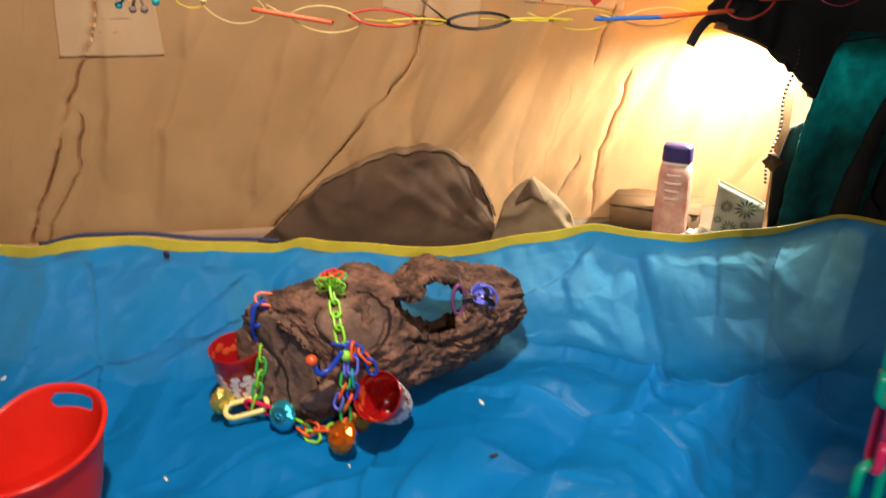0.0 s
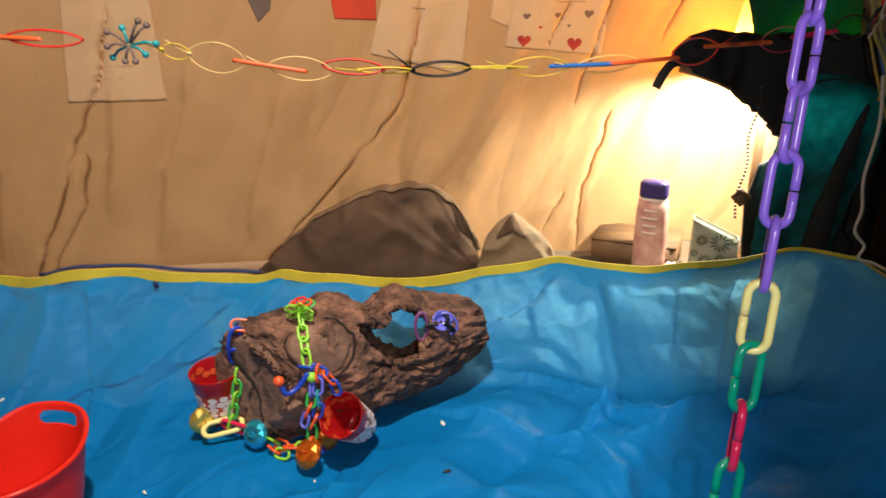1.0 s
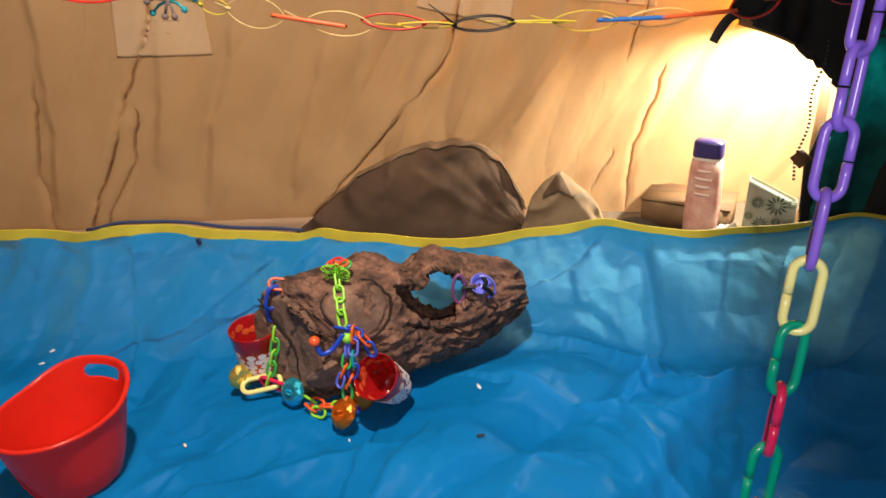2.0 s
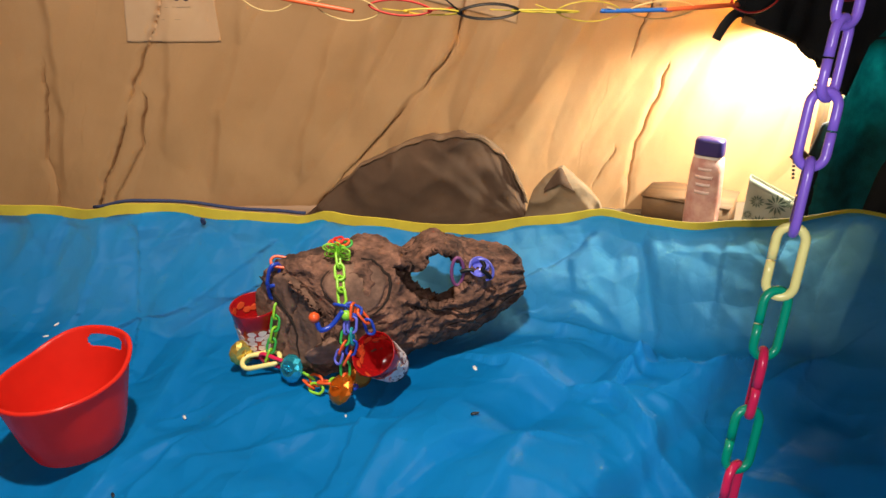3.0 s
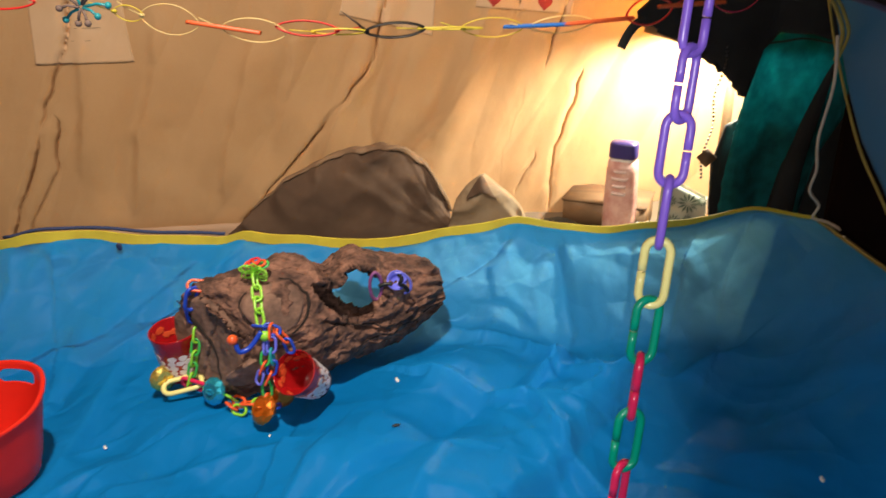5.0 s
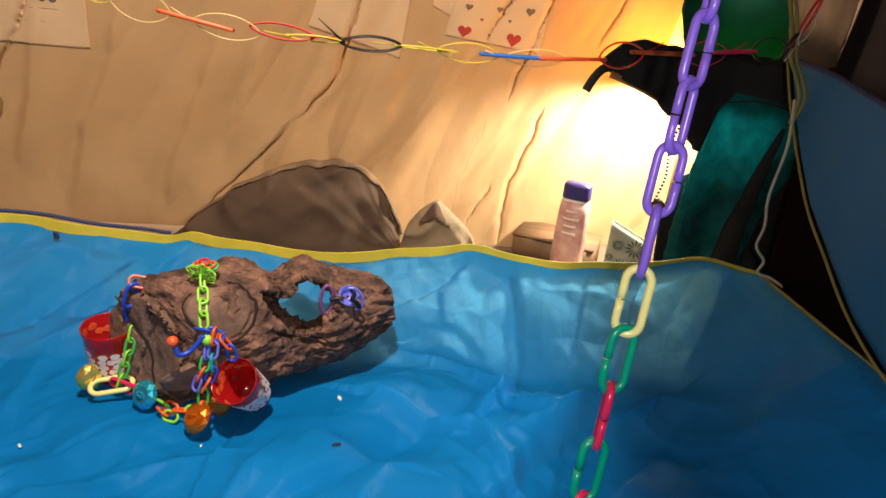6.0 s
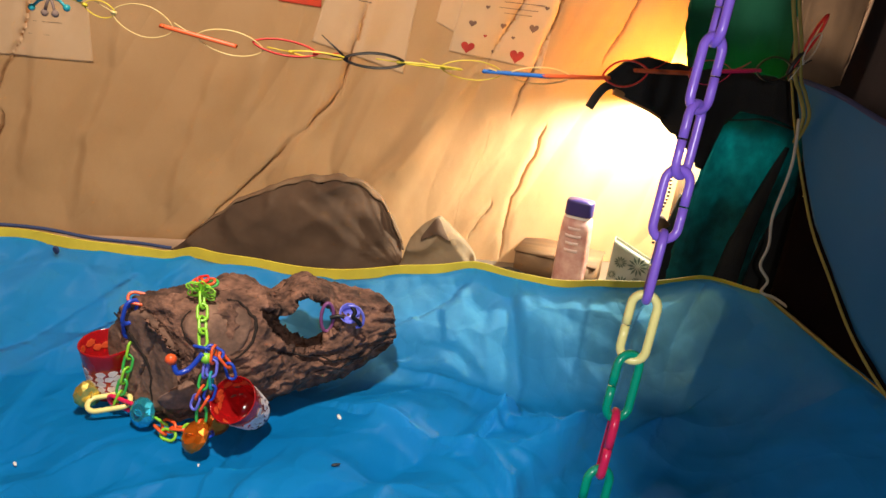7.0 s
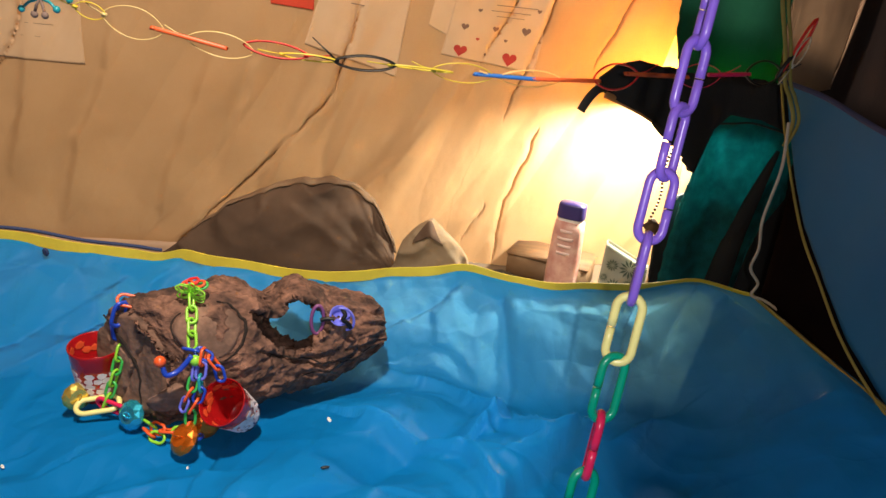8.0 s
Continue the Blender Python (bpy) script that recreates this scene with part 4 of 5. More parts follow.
def build_toys():
    big = thing("plastic_link", (-0.272, 0.957, 0.006), "large pale yellow plastic link on the blue floor", "toy link")
    add_link("link", big, CREAM, (-0.270, 0.948, 0.014), (0.9, 0.45, 0.10), (0.1, -0.4, 1), 0.050, 0.021, 0.0034, False)
    red = thing("plastic_link", (-0.248, 0.958, 0.010), "crimson plastic link through the yellow one", "toy link")
    add_link("link", red, PINK, (-0.247, 0.950, 0.012), (0.9, -0.15, -0.1), (0.2, 1.0, 0.2), 0.055, 0.014, 0.0028, False)
    # blue curved bar with two beads
    bar = thing("bead_bar", (-0.150, 0.912, 0.105), "cobalt blue curved bar with orange and green beads", "toy")
    line = curve_points([(-0.163, 0.905, 0.110), (-0.158, 0.905, 0.100), (-0.148, 0.914, 0.103), (-0.136, 0.922, 0.120)])
    part("bar", sweep(bmesh.new(), line, 0.0031), COBALT, bar)
    for where, mat, tag in (((-0.166, 0.905, 0.116), ORANGE, "orange bead"), ((-0.133, 0.925, 0.113), LIME, "lime bead")):
        bm = bmesh.new()
        bmesh.ops.create_uvsphere(bm, u_segments=18, v_segments=12, radius=0.0068, matrix=Matrix.Translation(where))
        part("bead", bm, mat, bar, tag)
    # wire flower on top of the log
    flower = thing("plastic_flower", (-0.163, 0.985, 0.172), "lime green looped plastic flower with orange links on the log", "flower")
    rng = random.Random(11)
    for k in range(11):
        a, b = 2 * math.pi * k / 11, rng.uniform(-0.35, 0.5)
        d = Vector((math.cos(a), -0.55 * math.sin(a) - 0.2, 0.75 * math.sin(a) + b)).normalized()
        s = d.cross(Vector((0.2, -1, 0.4))).normalized()
        c = Vector((-0.163, 0.980, 0.172))
        loop = [c + d * (0.0095 - 0.0095 * math.cos(q)) + s * 0.0042 * math.sin(q) for q in np.linspace(0, 2 * math.pi, 13)[:-1]]
        part("petal", sweep(bmesh.new(), loop, 0.0010, closed=True, seg=6), LIME, flower)
    for k, (dx, dz) in enumerate(((-0.008, 0.010), (0.007, 0.012), (-0.001, 0.014), (-0.004, -0.012), (0.010, 0.010))):
        add_link("link", flower, (ORANGE, ORANGE, TIE_RED, ORANGE, GRASS)[k], (-0.164 + dx, 0.988, 0.168 + dz), (1, 0.2 * k - 0.3, 0.3), (0.2, -0.6, 1), 0.015, 0.009, 0.0016, False)
    ring = thing("plastic_ring", (-0.232, 1.006, 0.150), "orange plastic ring on the end of the log", "ring")
    add_link("link", ring, ORANGE, (-0.243, 0.978, 0.148), (1, 0.3, -0.2), (0.1, -0.6, 0.8), 0.024, 0.015, 0.0020, False)
    blue = thing("plastic_ring", (-0.245, 0.970, 0.135), "cobalt blue plastic link hanging on the end of the log", "ring")
    add_link("link", blue, COBALT, (-0.250, 0.970, 0.132), (0.25, 0.1, 1), (0.9, -0.6, 0.1), 0.032, 0.015, 0.0026, False)


build_toys()


# ---- red flexible tub ----
def build_bucket():
    where = Vector((-0.404, 0.756, 0.0))
    tub = thing("trug_bucket", where, "glossy red flexible plastic tub with slot handles on the blue floor", "bucket")
    head = radians(88)
    H = 0.089

    def ear(a):
        d = abs((a - head + math.pi / 2) % math.pi - math.pi / 2)
        return smoothstep(1.45, 0.36, d) * (1.0 if math.cos(a - head) > 0 else 0.05)

    def place(a, k):
        h = (H + 0.015 * ear(a)) * k
        r = 0.049 + 0.020 * (h / 0.10) + 0.003 * math.sin(min(1, k * 3) * math.pi / 2)
        r *= 1 + 0.07 * math.cos(2 * (a - head)) * (0.3 + k)
        return where + Vector((r * math.cos(a), r * math.sin(a), 0.003 + h))
    nu, nv = 200, 90
    bm = bmesh.new()
    rows = [[bm.verts.new(place(2 * math.pi * i / nu, j / nv)) for j in range(nv + 1)] for i in range(nu)]
    for i in range(nu):
        a = 2 * math.pi * (i + 0.5) / nu
        d = abs((a - head + math.pi / 2) % math.pi - math.pi / 2)
        for j in range(nv):
            z = (H + 0.015 * ear(a)) * (j + 0.5) / nv
            if d < 0.40 and math.cos(a - head) > 0 and ((d / 0.34) ** 4 + (abs(z - 0.0895) / 0.0080) ** 4) < 1:
                continue
            n = (i + 1) % nu
            bm.faces.new((rows[i][j], rows[n][j], rows[n][j + 1], rows[i][j + 1]))
    centre = bm.verts.new(where + Vector((0, 0, 0.003)))
    for i in range(nu):
        bm.faces.new((rows[(i + 1) % nu][0], rows[i][0], centre))
    ob = part("tub_wall", bm, RED_TUB, tub)
    thicken(ob, 0.0028)
    bev = ob.modifiers.new("edge", "BEVEL")
    bev.width, bev.segments, bev.limit_method = 0.0011, 2, "ANGLE"
    line = [place(2 * math.pi * i / nu, 1.0) for i in range(nu)]
    part("rolled_rim", sweep(bmesh.new(), line, 0.0028, closed=True, seg=8), RED_TUB, tub)


build_bucket()


# ---- garland of looped nylon ties ----
def tie_loop(parent, mat, a, b, tall, turn=0.0, label="", width=0.0026, tail=0.35):
    """A tie closed into a long loop from a to b, with its lock and its free end; turn: how far it lies flat."""
    a, b = Vector(a), Vector(b)
    d = b - a
    n, c = d.length, (a + b) / 2
    d.normalize()
    up = (UP - d * UP.dot(d)).normalized()
    out = d.cross(up)
    w = (up * math.cos(turn) + out * math.sin(turn)) * tall / 2
    pts = [c + d * (n / 2) * math.cos(q) * (1.0 if math.cos(q) > 0 else 1.06) + w * math.sin(q) * (0.55 + 0.45 * abs(math.sin(q))) for q in np.linspace(0, 2 * math.pi, 37)[:-1]]
    bm = bmesh.new()
    sweep(bm, pts, width / 2, closed=True, seg=8, flat=0.5, flat_axis=w.normalized())
    loop = part("tie", bm, mat, parent, label)
    bm = bmesh.new()
    block(bm, Matrix.Translation(a) @ (d.to_track_quat("X", "Z").to_matrix().to_4x4()), (0.007, 0.0052, 0.0045), 0.0008)
    if tail:
        sweep(bm, [a, a - d * tail * 0.05 + w * 0.25, a - d * tail * 0.09 + w * 0.62], 0.0009, seg=6)
    part("lock", bm, mat, loop)


GARLAND_SHIFT = [(-0.45, 0.0), (-0.382, 0.0), (-0.312, -0.034), (-0.2, -0.042), (-0.1, -0.036), (0.0, -0.028), (0.04, -0.018), (0.126, 0.0), (0.7, 0.0)]


def gar(x, z):
    x += line_at(GARLAND_SHIFT, x) if x > -0.40 else 0.0
    return (x, 1.22 + 0.25 * x, z)


def build_garland():
    g = thing("tie_garland", gar(-0.05, 0.44), "garland of coloured nylon ties looped into a chain", "garland")
    rows = [  # colour, start (x, z), end (x, z), height, turn
        (TIE_RED, (-0.700, 0.520), (-0.600, 0.492), 0.020, 0.2), (TIE_ORANGE, (-0.605, 0.494), (-0.530, 0.488), 0.006, 1.3), (TIE_RED, (-0.570, 0.492), (-0.478, 0.486), 0.022, 0.2),
        (TIE_YELLOW, (-0.382, 0.472), (-0.312, 0.465), 0.022, 0.3), (TIE_CLEAR, (-0.316, 0.466), (-0.238, 0.452), 0.040, 0.1),
        (TIE_ORANGE, (-0.252, 0.455), (-0.160, 0.438), 0.005, 1.4), (TIE_CLEAR, (-0.205, 0.447), (-0.128, 0.437), 0.034, 0.3),
        (TIE_RED, (-0.066, 0.439), (-0.140, 0.446), 0.020, 0.3), (TIE_YELLOW, (-0.095, 0.438), (-0.028, 0.436), 0.015, 0.9),
        (BLACK_PL, (-0.030, 0.436), (0.036, 0.438), 0.021, 0.3), (TIE_YELLOW, (0.030, 0.438), (0.100, 0.436), 0.012, 1.2),
        (TIE_YELLOW, (0.078, 0.437), (0.150, 0.436), 0.030, 0.4), (TIE_BLUE, (0.126, 0.437), (0.215, 0.438), 0.005, 1.45),
        (TIE_CLEAR, (0.160, 0.436), (0.245, 0.440), 0.028, 0.5), (TIE_ORANGE, (0.205, 0.438), (0.300, 0.444), 0.006, 1.4),
        (TIE_RED, (0.350, 0.458), (0.290, 0.446), 0.036, 0.2), (TIE_ORANGE, (0.335, 0.458), (0.425, 0.462), 0.007, 1.3),
        (PINK, (0.470, 0.470), (0.410, 0.460), 0.034, 0.2), (PINK, (0.455, 0.468), (0.515, 0.475), 0.007, 1.3), (BLACK_PL, (0.558, 0.482), (0.508, 0.475), 0.034, 0.1),
        (BLACK_PL, (0.556, 0.476), (0.572, 0.508), 0.008, 0.6), (TIE_RED, (0.572, 0.505), (0.592, 0.560), 0.012, 0.4), (CORD, (0.574, 0.492), (0.590, 0.535), 0.022, 0.5),
    ]
    for mat, a, b, tall, turn in rows:
        dark = mat is BLACK_PL
        tie_loop(g, mat, gar(*a), gar(*b), tall, turn, mat.name.replace("_", " ") + " tie loop", 0.0056 if tall < 0.008 else 0.0062 if dark else 0.0056 if mat is TIE_RED else 0.0026, 0.35 if tall > 0.01 else 0.0)
    part("tail", sweep(bmesh.new(), [gar(-0.030, 0.437), gar(-0.042, 0.448), gar(-0.060, 0.464)], [0.0016, 0.0013, 0.0006]), BLACK_PL, g, "pointed black tie end")
    # knot of grey and teal sticks with round ends
    toy = thing("stick_cluster", gar(-0.42, 0.47), "cluster of grey and teal sticks with round ends in the garland", "toy")
    rng = random.Random(5)
    c = Vector(gar(-0.422, 0.478))
    for k in range(10):
        a = 2 * math.pi * k / 10 + rng.uniform(-0.2, 0.2)
        d = Vector((math.cos(a), rng.uniform(-0.25, 0.25), 0.9 * math.sin(a))) * rng.uniform(0.024, 0.040)
        mat = TEAL_PL if k % 3 == 0 else DARK_CARD
        bm = sweep(bmesh.new(), [c + d * 0.1, c + d * 0.6 + Vector((0, 0, 0.003)), c + d], 0.0019)
        bmesh.ops.create_uvsphere(bm, u_segments=12, v_segments=8, radius=0.0046, matrix=Matrix.Translation(c + d))
        part("stick", bm, mat, toy)


build_garland()


# ---- papers pinned to the canvas ----
def build_paper(name, corners, mat, label, category="drawing", lift=0.0025):
    """A sheet lying in the folds of the canvas between four corners (x, z): top left, top right, bottom right, bottom left."""
    a, b, c, d = [Vector(p) for p in corners]
    sheet_thing = thing(name, canvas_point(*d), label, category)

    def flat(u, v):
        return d.lerp(c, u).lerp(a.lerp(b, u), v)
    thicken(part("paper", sheet(bmesh.new(), lambda u, v: canvas_point(*flat(u, v), lift), 44, 44), mat, sheet_thing), 0.0006)

    def spot(u, v, out=0.0018):
        return canvas_point(*flat(u, v), lift + out)
    return sheet_thing, spot


def flat_mark(parent, name, mat, spot, outline):
    bm = bmesh.new()
    bm.faces.new([bm.verts.new(spot(u, v)) for u, v in outline])
    thicken(part(name, bm, mat, parent, smooth=False), 0.0004, 0)


def bars(parent, mat, spot, rows):
    for u0, u1, v, h in rows:
        flat_mark(parent, "writing", mat, spot, [(u0, v), (u1, v), (u1, v + h), (u0, v + h)])


def heart_outline(u, v, s, ratio):
    pts = []
    for k in range(26):
        t = 2 * math.pi * k / 26
        pts.append((u + s * 16 * math.sin(t) ** 3 / 17, v + s * ratio * (13 * math.cos(t) - 5 * math.cos(2 * t) - 2 * math.cos(3 * t) - math.cos(4 * t)) / 17))
    return pts


def build_papers():
    p, spot = build_paper("drawing", [(-0.86, 0.52), (-0.70, 0.52), (-0.692, 0.313), (-0.875, 0.316)], PAPER, "pale paper with a faint pencil drawing pinned to the canvas")
    bars(p, INK, spot, [(0.45, 0.72, 0.34, 0.003), (0.40, 0.60, 0.22, 0.003), (0.0, 1.0, 0.004, 0.005)])
    p, spot = build_paper("drawing", [(-0.245, 0.55), (-0.07, 0.55), (-0.095, 0.338), (-0.285, 0.392)], PAPER, "blank pale paper pinned to the canvas")
    bars(p, INK, spot, [(0.35, 0.5, 0.62, 0.010)])
    p, spot = build_paper("drawing", [(-0.01, 0.60), (0.06, 0.60), (0.03, 0.425), (-0.035, 0.455)], PAPER, "pale paper half behind another", lift=0.0012)
    p, spot = build_paper("heart_drawing", [(0.025, 0.56), (0.235, 0.57), (0.205, 0.372), (-0.003, 0.396)], PAPER, "pale paper with red and brown crayon hearts")
    for u, v, s, mat in ((0.17, 0.10, 0.075, HEART_RED), (0.70, 0.10, 0.080, HEART_RED), (0.16, 0.40, 0.042, HEART_BROWN), (0.48, 0.42, 0.035, HEART_BROWN), (0.80, 0.44, 0.050, HEART_BROWN),
                         (0.32, 0.27, 0.020, HEART_RED), (0.62, 0.30, 0.020, HEART_BROWN), (0.27, 0.62, 0.024, HEART_BROWN), (0.88, 0.68, 0.024, HEART_BROWN), (0.45, 0.10, 0.022, HEART_BROWN)):
        flat_mark(p, "heart", mat, spot, heart_outline(u, v, s, 1.15))
    bars(p, INK, spot, [(0.42, 0.86, 0.70, 0.008), (0.38, 0.80, 0.63, 0.007), (0.45, 0.75, 0.57, 0.006)])
    build_paper("red_card", [(-0.365, 0.56), (-0.268, 0.56), (-0.270, 0.462), (-0.352, 0.468)], RED_CARD, "plain red card pinned to the canvas", "card")
    build_paper("grey_card", [(-0.545, 0.58), (-0.46, 0.58), (-0.475, 0.49), (-0.50, 0.465)], DARK_CARD, "small dark grey card pinned to the canvas", "card")


build_papers()


# ---- cloth bundles at the foot of the canvas ----
def build_bundle(name, outline, y, depth, mat, label, seed, band=None, mouth=None):
    """A soft heap; outline: (x, z) along its upper edge."""
    heap = thing(name, ((outline[0][0] + outline[-1][0]) / 2, y, GROUND_Z), label, "cloth bundle")
    x0, x1 = outline[0][0], outline[-1][0]

    def place(u, v):
        x = x0 + (x1 - x0) * u
        top = line_at(outline, x)
        a = math.pi * v
        z = GROUND_Z + (top - GROUND_Z) * math.sin(a) ** 0.8 if 0 < v < 1 else GROUND_Z
        yy = y + 0.25 * (x - (x0 + x1) / 2) - depth * math.cos(a) * math.sin(math.pi * min(1, max(0, 0.02 + 0.96 * u))) ** 0.5
        turn = math.atan2(z - GROUND_Z + 0.01, x1 - x + 0.02)
        fold = abs(fbm(turn * 4.5 + seed, 0.8 * math.hypot(z - GROUND_Z, x1 - x), seed, 2))
        f = 1 - 2 * abs(fbm(x * 6 + seed, z * 8, seed, 2))
        g = fbm(x * 16, z * 16, seed + 3, 4)
        pleat = smoothstep(0.72, 0.92, u)
        yy += ((0.010 + 0.030 * pleat) * fold - 0.030 * f - 0.006 * g - 0.012) * math.sin(a)
        return Vector((x, yy, z + (0.005 * g - 0.006 * fold) * math.sin(a)))
    bm = sheet(bmesh.new(), place, 110, 70)
    part("cloth", bm, mat, heap)
    if band:
        def rim(u, v):
            q = band[0] + (band[1] - band[0]) * u
            p = place(q, 0.40 + 0.16 * v)
            return p + Vector((0.004, -0.006 + 0.010 * abs(v - 0.5), 0.006)) + Vector((0, 0.003, 0.002)) * fbm(u * 14, v * 3, seed)
        thicken(part("folded_edge", sheet(bmesh.new(), rim, 60, 8), ROLL_EDGE, heap, "brown folded edge of the cloth"), 0.003)
    # dark patch laid on the cloth, painted as the shade in a hollow
    if mouth:
        def gap(u, v):
            p = place(mouth[0] + (mouth[1] - mouth[0]) * u, mouth[2] + (mouth[3] - mouth[2]) * v * (1 - abs(2 * u - 0.9) * 0.95))
            return p + Vector((0, -0.004 + 0.006 * v * math.sin(math.pi * u), 0.001))
        thicken(part("mouth", sheet(bmesh.new(), gap, 20, 8), SHADED_CLOTH, heap, "dark patch, shade of the bag hollow put into its colour"), 0.0015)
    return heap


build_bundle("rolled_flap", [(-0.56, -0.099), (-0.52, -0.06), (-0.46, 0.0), (-0.389, 0.062), (-0.33, 0.095), (-0.25, 0.122), (-0.19, 0.130), (-0.145, 0.117), (-0.10, 0.082), (-0.065, 0.03), (-0.045, -0.04), (-0.035, -0.099)],
             1.715, 0.065, SHADED_CLOTH, "slumped rolled canvas flap, shade put into its grey-brown colour", 3.0, (0.18, 0.98))
build_bundle("cloth_bag", [(-0.055, -0.099), (-0.02, 0.015), (0.011, 0.055), (0.039, 0.078), (0.06, 0.06), (0.088, 0.028), (0.12, -0.01), (0.15, -0.099)],
             1.745, 0.05, KHAKI, "small crumpled khaki cloth bag against the canvas", 8.0, mouth=(0.30, 0.60, 0.27, 0.43))


# ---- clothes hanging by the lamp ----
def hang_y(x):
    return 1.62 + 0.30 * x


def build_cloth(name, outline, mat, label, category, out=0.0, thick=0.006, waves=6.0, amp=0.010):
    """A cloth hung flat with soft folds, cut to an outline of (x, z)."""
    cloth = thing(name, (outline[0][0], hang_y(outline[0][0]) - out, outline[0][1]), label, category)
    bm = bmesh.new()
    pts = []
    for (xa, za), (xb, zb) in zip(outline, outline[1:] + outline[:1]):
        n = max(2, int(math.hypot(xb - xa, zb - za) / 0.02))
        pts += [(xa + (xb - xa) * k / n, za + (zb - za) * k / n) for k in range(n)]
    face = bm.faces.new([bm.verts.new((x, 0, z)) for x, z in pts])
    bmesh.ops.triangulate(bm, faces=[face])
    for _ in range(3):
        long = [e for e in bm.edges if e.calc_length() > 0.018]
        if long:
            bmesh.ops.subdivide_edges(bm, edges=long, cuts=1)
            bmesh.ops.triangulate(bm, faces=[f for f in bm.faces if len(f.verts) > 3])
    for v in bm.verts:
        x, z = v.co.x, v.co.z
        fold = amp * (math.sin(x * waves * 6 + 1.5 * z + 2 * fbm(x * 3, z * 2, out)) + 0.8 * fbm(x * 14, z * 5, 2 + out))
        v.co = Vector((x, hang_y(x) - out + fold, z))
    ob = part("cloth", bm, mat, cloth)
    thicken(ob, thick, 0)
    return cloth


def build_hangings():
    build_cloth("green_curtain", [(0.455, 0.75), (0.70, 0.75), (0.715, 0.36), (0.66, 0.34), (0.515, 0.36), (0.47, 0.50)], GREEN_CLOTH, "dark green cloth hanging behind the chain", "curtain", 0.0)
    build_cloth("black_curtain", [(0.62, 0.20), (0.72, 0.26), (0.86, 0.36), (0.90, -0.095), (0.525, -0.095), (0.508, 0.10), (0.53, 0.18)], BLACK_CLOTH, "black cloth hanging down to the ground", "curtain", 0.015, waves=8)
    fleece = build_cloth("teal_fleece", [(0.572, 0.345), (0.64, 0.368), (0.755, 0.350), (0.765, 0.20), (0.72, 0.10), (0.69, -0.09), (0.53, -0.09), (0.535, 0.10), (0.556, 0.26)], TEAL_CLOTH,
                "teal fleece hanging in folds under the black jacket", "fleece", 0.045, waves=9, amp=0.008)
    jacket = build_cloth("black_jacket", [(0.330, 0.412), (0.36, 0.440), (0.40, 0.452), (0.465, 0.440), (0.56, 0.435), (0.70, 0.432), (0.79, 0.420), (0.80, 0.330), (0.72, 0.343), (0.66, 0.362), (0.60, 0.366), (0.572, 0.335), (0.548, 0.245),
                                          (0.50, 0.295), (0.464, 0.333), (0.42, 0.355), (0.372, 0.372), (0.345, 0.385)], BLACK_CLOTH, "black jacket hanging over the lamp", "jacket", 0.070, 0.012, 4.0, 0.007)
    part("fold_line", sweep(bmesh.new(), curve_points([(x, hang_y(x) - 0.062, z) for x, z in ((0.570, 0.345), (0.61, 0.348), (0.65, 0.352), (0.70, 0.343), (0.735, 0.335))]), 0.0022), BLACK_CLOTH, fleece, "dark cord across the fleece")
    # black strip on the teal, painted as the shade of a fold
    part("fold_shade_strip", sweep(bmesh.new(), curve_points([(x, hang_y(x) - 0.058, z) for x, z in ((0.722, 0.300), (0.700, 0.22), (0.672, 0.10), (0.655, -0.05))]), [0.004 + 0.0011 * k for k in range(25)], flat=0.5, flat_axis=(0, 1, 0)), BLACK_CLOTH, fleece, "dark strip down the fleece, shade of a fold put into its colour")
    strap = [(0.345, 0.398), (0.328, 0.392), (0.314, 0.374), (0.303, 0.350)]
    part("strap", sweep(bmesh.new(), curve_points([(x, hang_y(x) - 0.078, z) for x, z in strap]), 0.0085, seg=10, flat=0.5, flat_axis=(0, 1, 0)), BLACK_CLOTH, jacket, "black strap end")
    # tan strip: orange lamplight on the black underside, put into its colour
    part("lit_underside", sweep(bmesh.new(), curve_points([(x, hang_y(x) - 0.07, z) for x, z in ((0.345, 0.383), (0.38, 0.372), (0.43, 0.352), (0.47, 0.330))]), 0.007, seg=10, flat=0.4, flat_axis=(0, 1, 0)),
         LAMPLIT_TAN, jacket, "tan strip, lamplight on the underside put into its colour")
    build_cloth("brown_blanket", [(0.80, 0.85), (1.40, 0.85), (1.40, -0.09), (0.82, -0.09), (0.78, 0.40)], MOUNTING, "dark brown blanket hanging beside the curtain", "blanket", -0.05, 0.008)
    flap = build_cloth("tan_flap", [(0.665, 0.80), (0.83, 0.80), (0.82, 0.60), (0.80, 0.43), (0.70, 0.40)], ROLL_EDGE, "tan canvas flap hanging behind the tent frame", "flap", 0.03)
    part("hem", sweep(bmesh.new(), curve_points([(x, hang_y(x) - 0.036, z) for x, z in ((0.83, 0.80), (0.822, 0.60), (0.80, 0.43))]), 0.004, seg=8), HEM, flap, "stitched hem of the flap")


build_hangings()


